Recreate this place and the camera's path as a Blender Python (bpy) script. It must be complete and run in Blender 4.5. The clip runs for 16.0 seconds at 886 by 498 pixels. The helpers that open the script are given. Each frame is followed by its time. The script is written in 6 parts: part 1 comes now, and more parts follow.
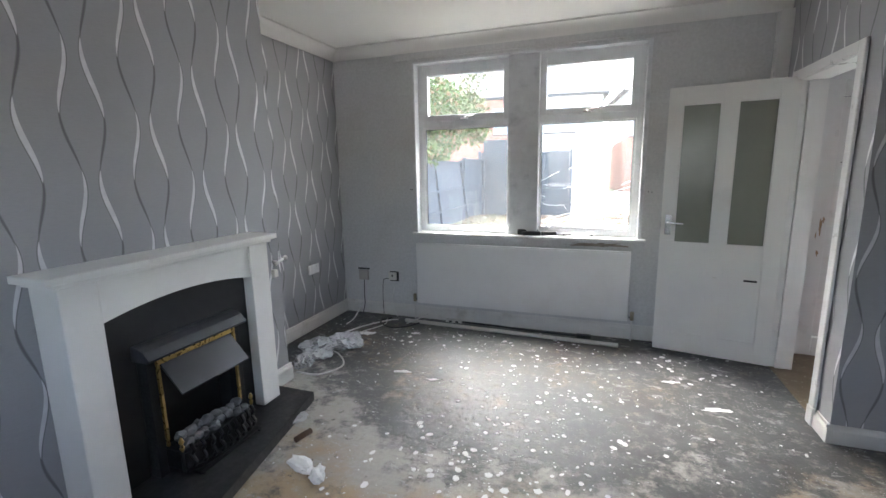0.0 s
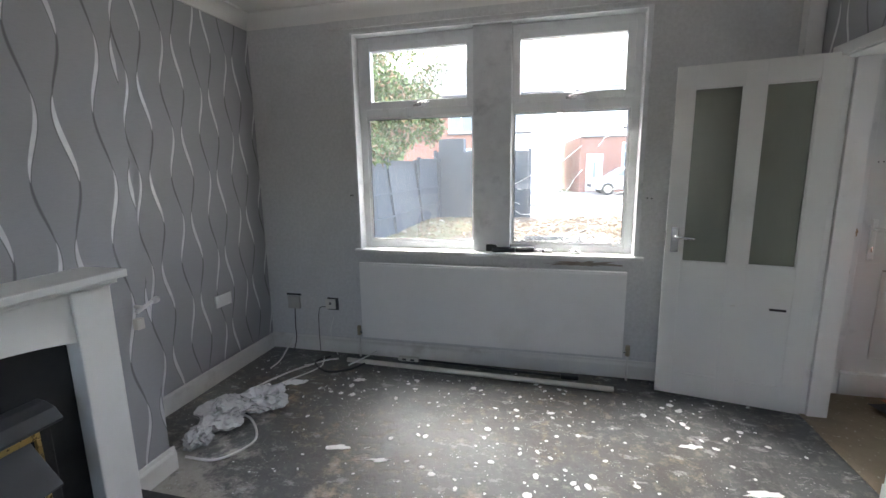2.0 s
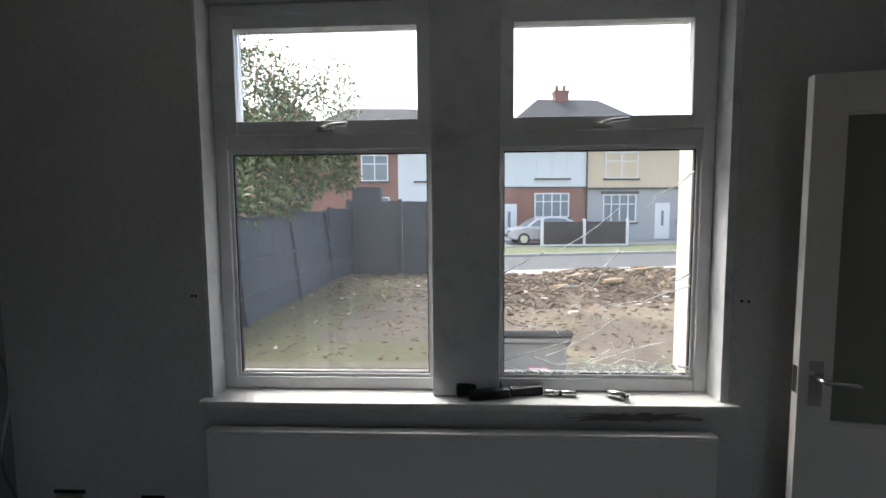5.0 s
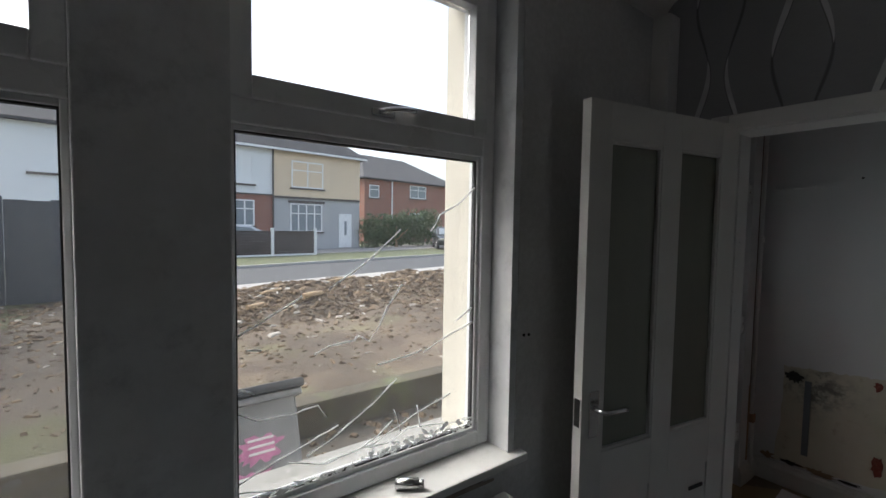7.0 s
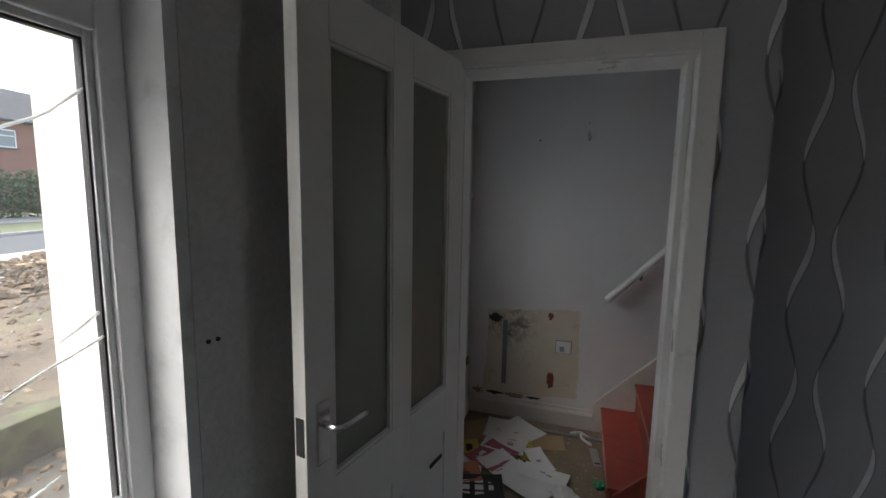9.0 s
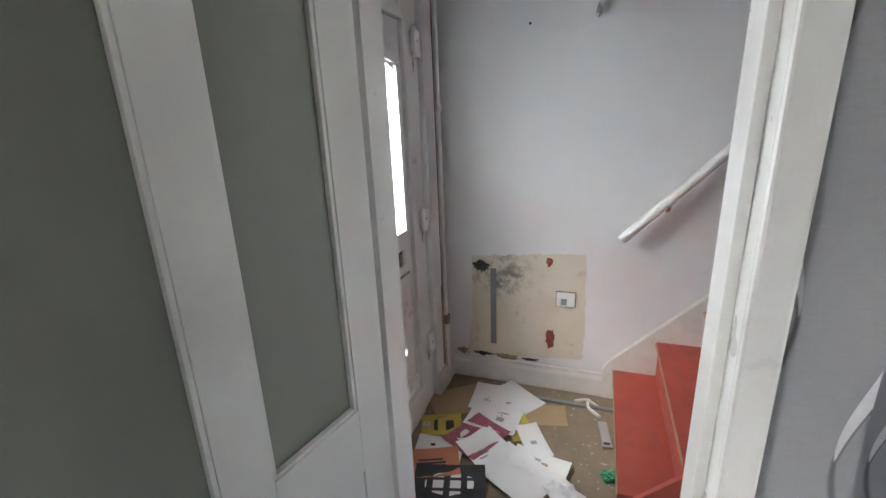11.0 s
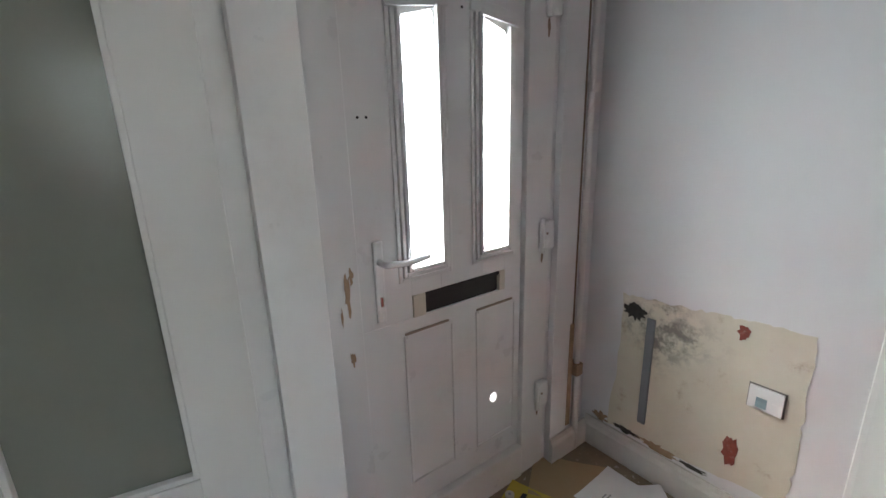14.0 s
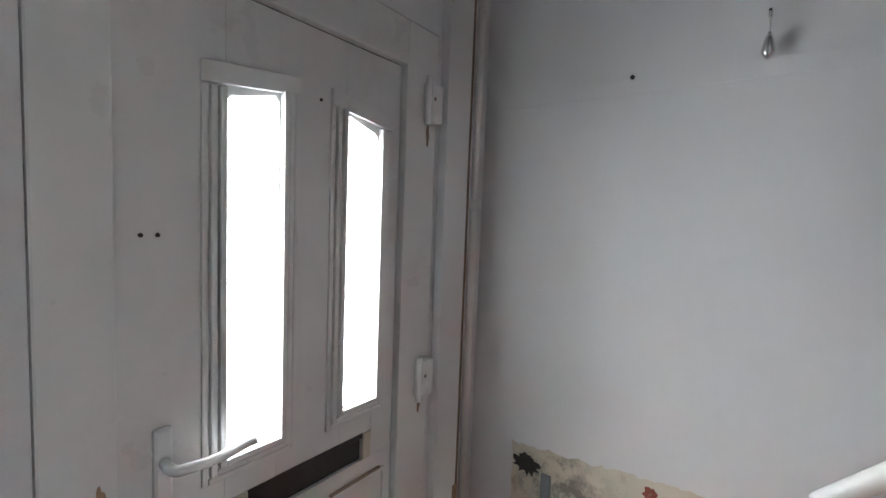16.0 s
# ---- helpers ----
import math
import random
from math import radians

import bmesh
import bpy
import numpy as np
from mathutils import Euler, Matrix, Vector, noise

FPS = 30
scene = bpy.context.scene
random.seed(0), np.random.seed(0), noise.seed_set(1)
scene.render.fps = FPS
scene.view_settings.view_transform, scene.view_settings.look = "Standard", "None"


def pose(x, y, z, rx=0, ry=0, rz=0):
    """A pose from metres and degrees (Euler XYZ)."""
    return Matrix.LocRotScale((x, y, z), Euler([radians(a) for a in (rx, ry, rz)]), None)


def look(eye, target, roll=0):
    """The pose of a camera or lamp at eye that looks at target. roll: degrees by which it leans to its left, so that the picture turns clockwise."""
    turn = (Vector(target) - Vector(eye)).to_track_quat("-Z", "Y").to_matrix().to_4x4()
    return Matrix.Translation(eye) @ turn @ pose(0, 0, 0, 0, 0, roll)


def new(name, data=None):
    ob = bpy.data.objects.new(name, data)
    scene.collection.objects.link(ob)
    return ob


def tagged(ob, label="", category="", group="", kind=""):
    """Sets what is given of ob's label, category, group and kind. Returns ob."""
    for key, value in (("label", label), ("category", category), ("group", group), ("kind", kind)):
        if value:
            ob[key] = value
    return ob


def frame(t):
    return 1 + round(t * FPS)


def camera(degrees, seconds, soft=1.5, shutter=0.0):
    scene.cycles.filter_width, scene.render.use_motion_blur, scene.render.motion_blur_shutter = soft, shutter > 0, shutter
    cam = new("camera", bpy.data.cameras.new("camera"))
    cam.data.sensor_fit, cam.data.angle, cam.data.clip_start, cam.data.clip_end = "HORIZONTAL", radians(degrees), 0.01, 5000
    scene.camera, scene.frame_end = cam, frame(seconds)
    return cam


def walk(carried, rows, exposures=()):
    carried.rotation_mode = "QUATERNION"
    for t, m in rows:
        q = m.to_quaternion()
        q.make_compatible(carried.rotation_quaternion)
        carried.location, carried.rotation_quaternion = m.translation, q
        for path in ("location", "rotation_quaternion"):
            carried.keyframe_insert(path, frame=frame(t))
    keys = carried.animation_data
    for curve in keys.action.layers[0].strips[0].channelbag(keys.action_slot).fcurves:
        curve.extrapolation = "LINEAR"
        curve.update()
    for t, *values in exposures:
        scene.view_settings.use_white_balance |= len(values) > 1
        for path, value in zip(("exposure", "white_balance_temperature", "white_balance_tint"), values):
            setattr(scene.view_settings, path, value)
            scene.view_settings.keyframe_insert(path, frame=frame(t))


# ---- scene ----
cam = camera(90.4, 16.0, soft=1.5)
PATH = [
    (0, (1.64, -3.853, 1.44), (0.978, -2.0, 1.083), -1.0),
    (0.5, (1.594, -3.701, 1.447), (1.036, -1.817, 1.072), -1.3),
    (1, (1.535, -3.491, 1.438), (0.98, -1.613, 1.032), -1.6),
    (1.5, (1.518, -3.258, 1.443), (0.944, -1.38, 1.064), -1.5),
    (2, (1.405, -3.051, 1.44), (0.933, -1.141, 1.081), -0.9),
    (2.5, (1.252, -2.816, 1.459), (0.822, -0.893, 1.122), -1.3),
    (3, (1.138, -2.59, 1.45), (0.736, -0.657, 1.135), -1.5),
    (3.5, (1.121, -2.328, 1.492), (0.783, -0.373, 1.237), -0.9),
    (3.7, (1.099, -2.231, 1.504), (0.783, -0.268, 1.284), -0.8),
    (5.8, (0.941, -1.33, 1.6), (1.276, 0.637, 1.457), 0.5),
    (6, (0.936, -1.271, 1.609), (1.424, 0.663, 1.466), 0.9),
    (6.5, (0.942, -1.12, 1.6), (1.812, 0.678, 1.496), 1.5),
    (7, (0.918, -0.977, 1.595), (2.127, 0.612, 1.483), 0.9),
    (7.5, (0.962, -0.919, 1.577), (2.385, 0.472, 1.376), 0.9),
    (8, (1.075, -0.843, 1.558), (2.713, 0.285, 1.351), -0.2),
    (8.5, (1.182, -0.776, 1.56), (2.953, 0.128, 1.343), 0.3),
    (9, (1.314, -0.725, 1.549), (3.203, -0.121, 1.293), 1.0),
    (9.2, (1.374, -0.732, 1.542), (3.274, -0.155, 1.282), 1.4),
    (11.3, (2.066, -0.791, 1.454), (3.858, -0.127, 0.865), -2.7),
    (11.5, (2.104, -0.823, 1.436), (3.887, -0.111, 0.876), -2.8),
    (12, (2.32, -0.889, 1.442), (3.968, 0.094, 0.876), -3.3),
    (12.5, (2.423, -0.92, 1.41), (3.97, 0.218, 0.852), -3.2),
    (13, (2.56, -0.988, 1.392), (3.85, 0.428, 0.816), -1.3),
    (13.5, (2.64, -1.019, 1.397), (3.822, 0.481, 0.801), -2.0),
    (14, (2.703, -1.013, 1.41), (3.847, 0.538, 0.876), -1.7),
    (14.5, (2.762, -0.969, 1.452), (3.975, 0.571, 1.057), 0.6),
    (15, (2.827, -0.875, 1.486), (4.167, 0.584, 1.209), 2.7),
    (15.5, (2.881, -0.798, 1.491), (4.36, 0.526, 1.246), 2.4),
    (16, (2.952, -0.762, 1.488), (4.554, 0.425, 1.343), 2.2),
]
EXPOSURES = [(0.0, 4.4), (1.5, 4.15), (2.5, 3.85), (3.5, 3.5), (5.8, 1.6), (7.0, 1.5), (8.0, 1.6), (8.6, 1.75), (9.2, 2.5), (11.3, 4.5), (13.0, 4.45), (16.0, 4.2)]
walk(cam, [(t, look(e, g, r)) for t, e, g, r in PATH], EXPOSURES)

# ---- daylight: overcast sky and a weak, wide sun ----
world = bpy.data.worlds.new("overcast_sky")
scene.world = world
world.use_nodes = True
wn, wl = world.node_tree.nodes, world.node_tree.links
sky = wn.new("ShaderNodeTexSky")
sky.sky_type = 'NISHITA'
sky.sun_disc = False
sky.sun_elevation = radians(52)
sky.sun_rotation = radians(-35)
sky.dust_density = 4.5
grey = wn.new("ShaderNodeHueSaturation")
grey.inputs["Saturation"].default_value = 0.75
wl.new(sky.outputs["Color"], grey.inputs["Color"])
wl.new(grey.outputs["Color"], wn["Background"].inputs["Color"])
wn["Background"].inputs["Strength"].default_value = 0.15
sun_data = bpy.data.lights.new("sun", 'SUN')
sun_data.energy, sun_data.angle, sun_data.color = 0.6, radians(30), (1.0, 0.99, 0.98)
sun = new("sun", sun_data)
for x in (3.423, 3.705):         # skylight through the entrance door's two narrow panes
    d = bpy.data.lights.new("pane_daylight", 'AREA')
    d.shape, d.size, d.size_y, d.energy, d.color = 'RECTANGLE', 0.105, 0.72, 0.26, (0.88, 0.95, 1.0)
    new("pane_daylight", d).matrix_world = pose(x, 0.12, 1.36, -90, 0, 0)
sun.matrix_world = look((-14.1, 20.2, 31.5), (0, 0, 0))


# ---- material helpers ----
class Mat:
    """A small wrapper round a node material."""

    def __init__(self, name, rough=0.6, metal=0.0, spec=0.5):
        self.m = bpy.data.materials.new(name)
        self.m.use_nodes = True
        self.nt = self.m.node_tree
        self.bsdf = self.nt.nodes["Principled BSDF"]
        self.bsdf.inputs["Roughness"].default_value = rough
        self.bsdf.inputs["Metallic"].default_value = metal
        self.bsdf.inputs["Specular IOR Level"].default_value = spec
        self.obj = None

    def node(self, kind, **kw):
        n = self.nt.nodes.new(kind)
        for k, v in kw.items():
            setattr(n, k, v)
        return n

    def put(self, sock, v):
        if hasattr(v, "is_linked"):
            self.nt.links.new(v, sock)
        elif isinstance(v, tuple) and len(v) == 3 and sock.type == 'RGBA':
            sock.default_value = (*v, 1)
        else:
            sock.default_value = v

    def coords(self):
        if self.obj is None:
            g = self.node("ShaderNodeNewGeometry")
            self.obj = g.outputs["Position"]
        return self.obj

    def math(self, op, a, b=0.0, c=0.0, clamp=False):
        n = self.node("ShaderNodeMath", operation=op, use_clamp=clamp)
        for s, v in zip(n.inputs, (a, b, c)):
            self.put(s, v)
        return n.outputs[0]

    def xyz(self):
        s = self.node("ShaderNodeSeparateXYZ")
        self.put(s.inputs[0], self.coords())
        return s.outputs

    def noise(self, scale, detail=4.0, rough=0.55, stretch=(1, 1, 1), shift=(0, 0, 0)):
        mp = self.node("ShaderNodeMapping")
        self.put(mp.inputs["Vector"], self.coords())
        mp.inputs["Scale"].default_value = stretch
        mp.inputs["Location"].default_value = shift
        n = self.node("ShaderNodeTexNoise")
        self.put(n.inputs["Vector"], mp.outputs[0])
        n.inputs["Scale"].default_value = scale
        n.inputs["Detail"].default_value = detail
        n.inputs["Roughness"].default_value = rough
        return n.outputs["Fac"]

    def voronoi(self, scale, feature='F1', stretch=(1, 1, 1)):
        mp = self.node("ShaderNodeMapping")
        self.put(mp.inputs["Vector"], self.coords())
        mp.inputs["Scale"].default_value = stretch
        n = self.node("ShaderNodeTexVoronoi", feature=feature)
        self.put(n.inputs["Vector"], mp.outputs[0])
        n.inputs["Scale"].default_value = scale
        return n.outputs

    def ramp(self, v, lo, hi, a=0.0, b=1.0):
        n = self.node("ShaderNodeMapRange", interpolation_type='SMOOTHSTEP')
        for s, x in zip(n.inputs, (v, lo, hi, a, b)):
            self.put(s, x)
        return n.outputs[0]

    def mix(self, fac, a, b):
        n = self.node("ShaderNodeMix", data_type='RGBA')
        self.put(n.inputs[0], fac)
        self.put(n.inputs[6], a)
        self.put(n.inputs[7], b)
        return n.outputs[2]

    def color(self, v):
        self.put(self.bsdf.inputs["Base Color"], v)
        return self

    def rough(self, v):
        self.put(self.bsdf.inputs["Roughness"], v)
        return self

    def bump(self, h, strength=0.3, dist=0.005):
        n = self.node("ShaderNodeBump")
        n.inputs["Strength"].default_value = strength
        n.inputs["Distance"].default_value = dist
        self.put(n.inputs["Height"], h)
        self.nt.links.new(n.outputs[0], self.bsdf.inputs["Normal"])
        return self


def simple(name, col, rough=0.6, metal=0.0, vary=0.12, scale=9.0, bump=0.15, fine=120.0, dirt=None, dirt_amount=0.0):
    """A plain surface: two scales of variation, a fine relief and optional dirt stains."""
    a = Mat(name, rough, metal)
    lo = tuple(c * (1 - vary) for c in col)
    hi = tuple(min(1, c * (1 + vary * 0.6)) for c in col)
    c = a.mix(a.noise(scale), lo, hi)
    if dirt:
        c = a.mix(a.math('MULTIPLY', a.ramp(a.noise(scale * 0.45, 8, 0.7), 0.5, 0.75), dirt_amount), c, dirt)
    a.color(c)
    a.rough(a.ramp(a.noise(scale * 2), 0.3, 0.7, rough * 0.85, min(1, rough * 1.15)))
    if bump:
        a.bump(a.noise(fine, 3), bump, 0.002)
    return a.m


def wallpaper(name, base=(0.35, 0.35, 0.362), light=(0.74, 0.74, 0.75), dark=(0.10, 0.10, 0.105)):
    """Grey paper with half-dropped columns of mirrored wavy ribbons: a broad silver blade running into a dark tail."""
    a = Mat(name, 0.55)
    X, Y, Z = a.xyz()
    g = a.node("ShaderNodeNewGeometry")
    s = a.node("ShaderNodeSeparateXYZ")
    a.put(s.inputs[0], g.outputs["True Normal"])
    cross = a.math('GREATER_THAN', a.math('ABSOLUTE', s.outputs[1]), 0.5)
    u = a.math('ADD', a.math('MULTIPLY', cross, X), a.math('MULTIPLY', a.math('SUBTRACT', 1.0, cross), Y))
    pitch, wave = 0.262, 0.53
    u = a.math('ADD', u, 0.093)
    row = a.math('FLOOR', a.math('DIVIDE', u, pitch))
    local = a.math('SUBTRACT', u, a.math('MULTIPLY', a.math('ADD', row, 0.5), pitch))
    turn = a.math('ADD', a.math('MULTIPLY', a.math('SUBTRACT', 1.675, Z), 2 * math.pi / wave), a.math('MULTIPLY', a.math('ADD', row, 9.0), math.pi))
    half = a.math('MULTIPLY_ADD', a.math('COSINE', turn), -0.026, 0.058)
    step = a.math('FRACT', a.math('ADD', a.math('DIVIDE', turn, 2 * math.pi), 0.11))
    blade = a.math('SINE', a.math('MULTIPLY', a.math('MINIMUM', a.math('DIVIDE', step, 0.62), 1.0), math.pi))
    tail = a.math('SINE', a.math('MULTIPLY', a.math('MAXIMUM', a.math('DIVIDE', a.math('SUBTRACT', step, 0.55), 0.45), 0.0), math.pi))
    whites, darks = None, None
    for side, wide in ((-1.0, 0.0095), (1.0, 0.012)):
        d = a.math('SUBTRACT', local, a.math('MULTIPLY', half, side))
        away = a.math('ABSOLUTE', d)
        thick = a.math('MULTIPLY', a.math('POWER', a.math('MAXIMUM', blade, 0.0), 0.75), wide)
        core = a.math('SUBTRACT', 1.0, a.ramp(away, a.math('SUBTRACT', thick, 0.0025), thick))
        core = a.math('MULTIPLY', core, a.ramp(blade, 0.03, 0.15))
        rim = a.math('SUBTRACT', 1.0, a.ramp(a.math('ABSOLUTE', a.math('ADD', d, a.math('MULTIPLY', thick, side))), 0.001, 0.0045))
        stroke = a.math('SUBTRACT', 1.0, a.ramp(away, 0.001, a.math('MULTIPLY_ADD', a.math('MAXIMUM', tail, 0.0), 0.0065, 0.0035)))
        shade = a.math('MAXIMUM', a.math('MULTIPLY', rim, 0.75), a.math('MULTIPLY', stroke, a.ramp(tail, -0.05, 0.3, 0.45, 1.0)))
        shade = a.math('MULTIPLY', shade, a.math('SUBTRACT', 1.0, core))
        whites = core if whites is None else a.math('MAXIMUM', whites, core)
        darks = shade if darks is None else a.math('MAXIMUM', darks, shade)
    ground = a.mix(a.noise(3.0, 5), tuple(c * 0.9 for c in base), tuple(c * 1.08 for c in base))
    grain = a.noise(260, 2)
    ground = a.mix(a.math('MULTIPLY', grain, 0.35), ground, tuple(c * 0.75 for c in base))
    weft = a.noise(30, 3, 0.6, stretch=(1, 1, 6))
    ground = a.mix(a.math('MULTIPLY', a.ramp(weft, 0.4, 0.7), 0.2), ground, tuple(c * 0.78 for c in base))
    c = a.mix(a.math('MULTIPLY', darks, 0.8), ground, dark)
    c = a.mix(a.math('MULTIPLY', whites, a.ramp(a.noise(18, 4), 0.3, 0.7, 0.7, 0.95)), c, light)
    a.color(c)
    a.rough(a.math('SUBTRACT', 0.6, a.math('MULTIPLY', whites, 0.28)))
    a.put(a.bsdf.inputs["Metallic"], a.math('MULTIPLY', whites, 0.25))
    a.bump(a.math('ADD', a.math('MULTIPLY', grain, 0.5), a.math('ADD', whites, darks)), 0.25, 0.002)
    return a.m


def textured_paper():
    a = Mat("embossed_grey_paper", 0.75)
    n1, n2 = a.noise(45, 4, 0.7), a.noise(2.2, 6, 0.65)
    c = a.mix(a.ramp(n1, 0.3, 0.7), (0.52, 0.52, 0.515), (0.60, 0.60, 0.595))
    c = a.mix(a.math('MULTIPLY', a.ramp(n2, 0.48, 0.75), 0.35), c, (0.42, 0.415, 0.40))
    a.color(c)
    a.bump(n1, 0.55, 0.004)
    return a.m


def concrete_floor():
    """Bare concrete with worn dark adhesive, buff screed showing through, pale scuffs and paint specks."""
    a = Mat("patchy_concrete", 0.5, 0.0, 0.5)
    big, mid, fine = a.noise(1.5, 9, 0.68), a.noise(5.5, 9, 0.72, shift=(3, 1, 0)), a.noise(38, 6, 0.7)
    X, Y, Z = a.xyz()
    c = a.mix(fine, (0.27, 0.25, 0.22), (0.50, 0.475, 0.43))
    c = a.mix(a.ramp(a.noise(1.1, 6, 0.62, shift=(9, 4, 0)), 0.46, 0.62), c, (0.40, 0.30, 0.185))
    worn = a.math('ADD', a.math('MULTIPLY', a.math('ADD', Y, 1.7), 0.14), a.math('MULTIPLY', a.math('SUBTRACT', X, 1.0), 0.02))   # the adhesive is worn off towards the back
    tar = a.ramp(a.math('ADD', a.math('MULTIPLY_ADD', mid, 0.45, a.math('MULTIPLY', big, 0.75)), worn), 0.52, 0.62)
    tar = a.math('MULTIPLY', tar, a.ramp(a.noise(14, 8, 0.75, shift=(2, 6, 0)), 0.3, 0.5, 0.45, 1.0))
    c = a.mix(a.math('MULTIPLY', tar, 0.9), c, a.mix(a.ramp(mid, 0.35, 0.65), (0.026, 0.029, 0.033), (0.085, 0.089, 0.094)))
    c = a.mix(a.math('MULTIPLY', a.ramp(a.noise(7, 9, 0.78, stretch=(1, 1.8, 1), shift=(5, 5, 0)), 0.56, 0.62), 0.55), c, (0.46, 0.455, 0.44))
    c = a.mix(a.math('MULTIPLY', a.ramp(a.noise(11, 8, 0.75, shift=(8, 2, 0)), 0.60, 0.66), 0.7), c, (0.03, 0.03, 0.033))
    spots = a.voronoi(16)
    speck = a.math('MULTIPLY', a.math('SUBTRACT', 1.0, a.ramp(spots["Distance"], 0.04, 0.09)), a.ramp(a.noise(2.4, 3, shift=(1, 8, 0)), 0.48, 0.62))
    small = a.voronoi(60)
    speck2 = a.math('MULTIPLY', a.math('SUBTRACT', 1.0, a.ramp(small["Distance"], 0.1, 0.2)), a.ramp(a.noise(3.6, 3, shift=(4, 2, 0)), 0.48, 0.64))
    c = a.mix(a.math('MAXIMUM', speck, speck2), c, (0.66, 0.66, 0.65))
    a.color(c)
    a.rough(a.ramp(a.math('ADD', mid, a.math('MULTIPLY', fine, 0.25)), 0.42, 0.78, 0.42, 0.66))
    a.bump(a.math('ADD', a.math('ADD', a.math('MULTIPLY', fine, 0.6), mid), tar), 0.7, 0.004)
    return a.m


def glass(name, tint=(0.95, 0.98, 0.97), rough=0.0):
    a = Mat(name, rough)
    a.bsdf.inputs["Base Color"].default_value = (*tint, 1)
    a.bsdf.inputs["Transmission Weight"].default_value = 1.0
    a.bsdf.inputs["IOR"].default_value = 1.45
    return a.m


M_PAPER = wallpaper("wave_wallpaper")
M_EMBOSS = textured_paper()
M_FLOOR = concrete_floor()
M_CEIL = simple("ceiling_white", (0.72, 0.71, 0.68), 0.85, vary=0.06, scale=3, bump=0.4, fine=60)
M_GLOSS = simple("white_gloss_paint", (0.74, 0.73, 0.71), 0.32, vary=0.06, scale=5, bump=0.06, fine=50, dirt=(0.45, 0.40, 0.34), dirt_amount=0.25)
M_UPVC = simple("white_upvc", (0.76, 0.77, 0.78), 0.3, vary=0.04, scale=4, bump=0.03, dirt=(0.4, 0.38, 0.35), dirt_amount=0.2)
M_HALL = simple("hall_white_emulsion", (0.70, 0.70, 0.705), 0.8, vary=0.07, scale=2, bump=0.2, fine=40, dirt=(0.56, 0.54, 0.52), dirt_amount=0.35)
M_GLASS = glass("window_glass")
veiled_pane = M_GLASS.node_tree          # thin translucent film, added to imitate veiling glare; scatters a little daylight
veil = veiled_pane.nodes.new("ShaderNodeBsdfTranslucent")
veil.inputs["Color"].default_value = (0.9, 0.92, 0.95, 1)
veil_mix = veiled_pane.nodes.new("ShaderNodeMixShader")
veil_noise = veiled_pane.nodes.new("ShaderNodeTexNoise")
veil_noise.inputs["Scale"].default_value, veil_noise.inputs["Detail"].default_value = 2.5, 6.0
amount = veiled_pane.nodes.new("ShaderNodeMapRange")
for k, v in ((1, 0.3), (2, 0.7), (3, 0.006), (4, 0.015)):
    amount.inputs[k].default_value = v
veiled_pane.links.new(veil_noise.outputs["Fac"], amount.inputs[0])
veiled_pane.links.new(amount.outputs[0], veil_mix.inputs[0])
veiled_pane.links.new(veiled_pane.nodes["Principled BSDF"].outputs[0], veil_mix.inputs[1])
veiled_pane.links.new(veil.outputs[0], veil_mix.inputs[2])
veiled_pane.links.new(veil_mix.outputs[0], veiled_pane.nodes["Material Output"].inputs["Surface"])
M_PLASTER = simple("dirty_reveal_plaster", (0.66, 0.67, 0.68), 0.8, vary=0.2, scale=14, bump=0.3, fine=60, dirt=(0.3, 0.31, 0.33), dirt_amount=0.6)
M_RENDER = simple("cream_render", (0.64, 0.61, 0.53), 0.9, vary=0.15, scale=25, bump=0.8, fine=90)


# ---- mesh helpers ----
def cube(bm, x0, x1, y0, y1, z0, z1):
    v = [bm.verts.new((x, y, z)) for x in (x0, x1) for y in (y0, y1) for z in (z0, z1)]
    for q in ((0, 1, 3, 2), (4, 6, 7, 5), (0, 4, 5, 1), (2, 3, 7, 6), (0, 2, 6, 4), (1, 5, 7, 3)):
        bm.faces.new([v[i] for i in q])
    return v


def boxes(*items, bevel=0.0, seg=2):
    bm = bmesh.new()
    for it in items:
        cube(bm, *it)
    if bevel:
        bmesh.ops.bevel(bm, geom=bm.edges[:], offset=bevel, segments=seg, profile=0.6, affect='EDGES')
    return bm


def prism(points, lo, hi, axis='y', bevel=0.0):
    """A closed outline extruded along an axis: points are (a, b) in the two other axes, in x, y, z order."""
    bm = bmesh.new()

    def at(p, h):
        return {'x': (h, p[0], p[1]), 'y': (p[0], h, p[1]), 'z': (p[0], p[1], h)}[axis]
    a = [bm.verts.new(at(p, lo)) for p in points]
    b = [bm.verts.new(at(p, hi)) for p in points]
    n = len(points)
    bm.faces.new(a)
    bm.faces.new(b[::-1])
    for i in range(n):
        bm.faces.new((a[i], b[i], b[(i + 1) % n], a[(i + 1) % n]))
    bmesh.ops.recalc_face_normals(bm, faces=bm.faces[:])
    if bevel:
        bmesh.ops.bevel(bm, geom=[e for e in bm.edges if e.calc_face_angle(0) > 0.5], offset=bevel, segments=2, profile=0.6, affect='EDGES')
    return bm


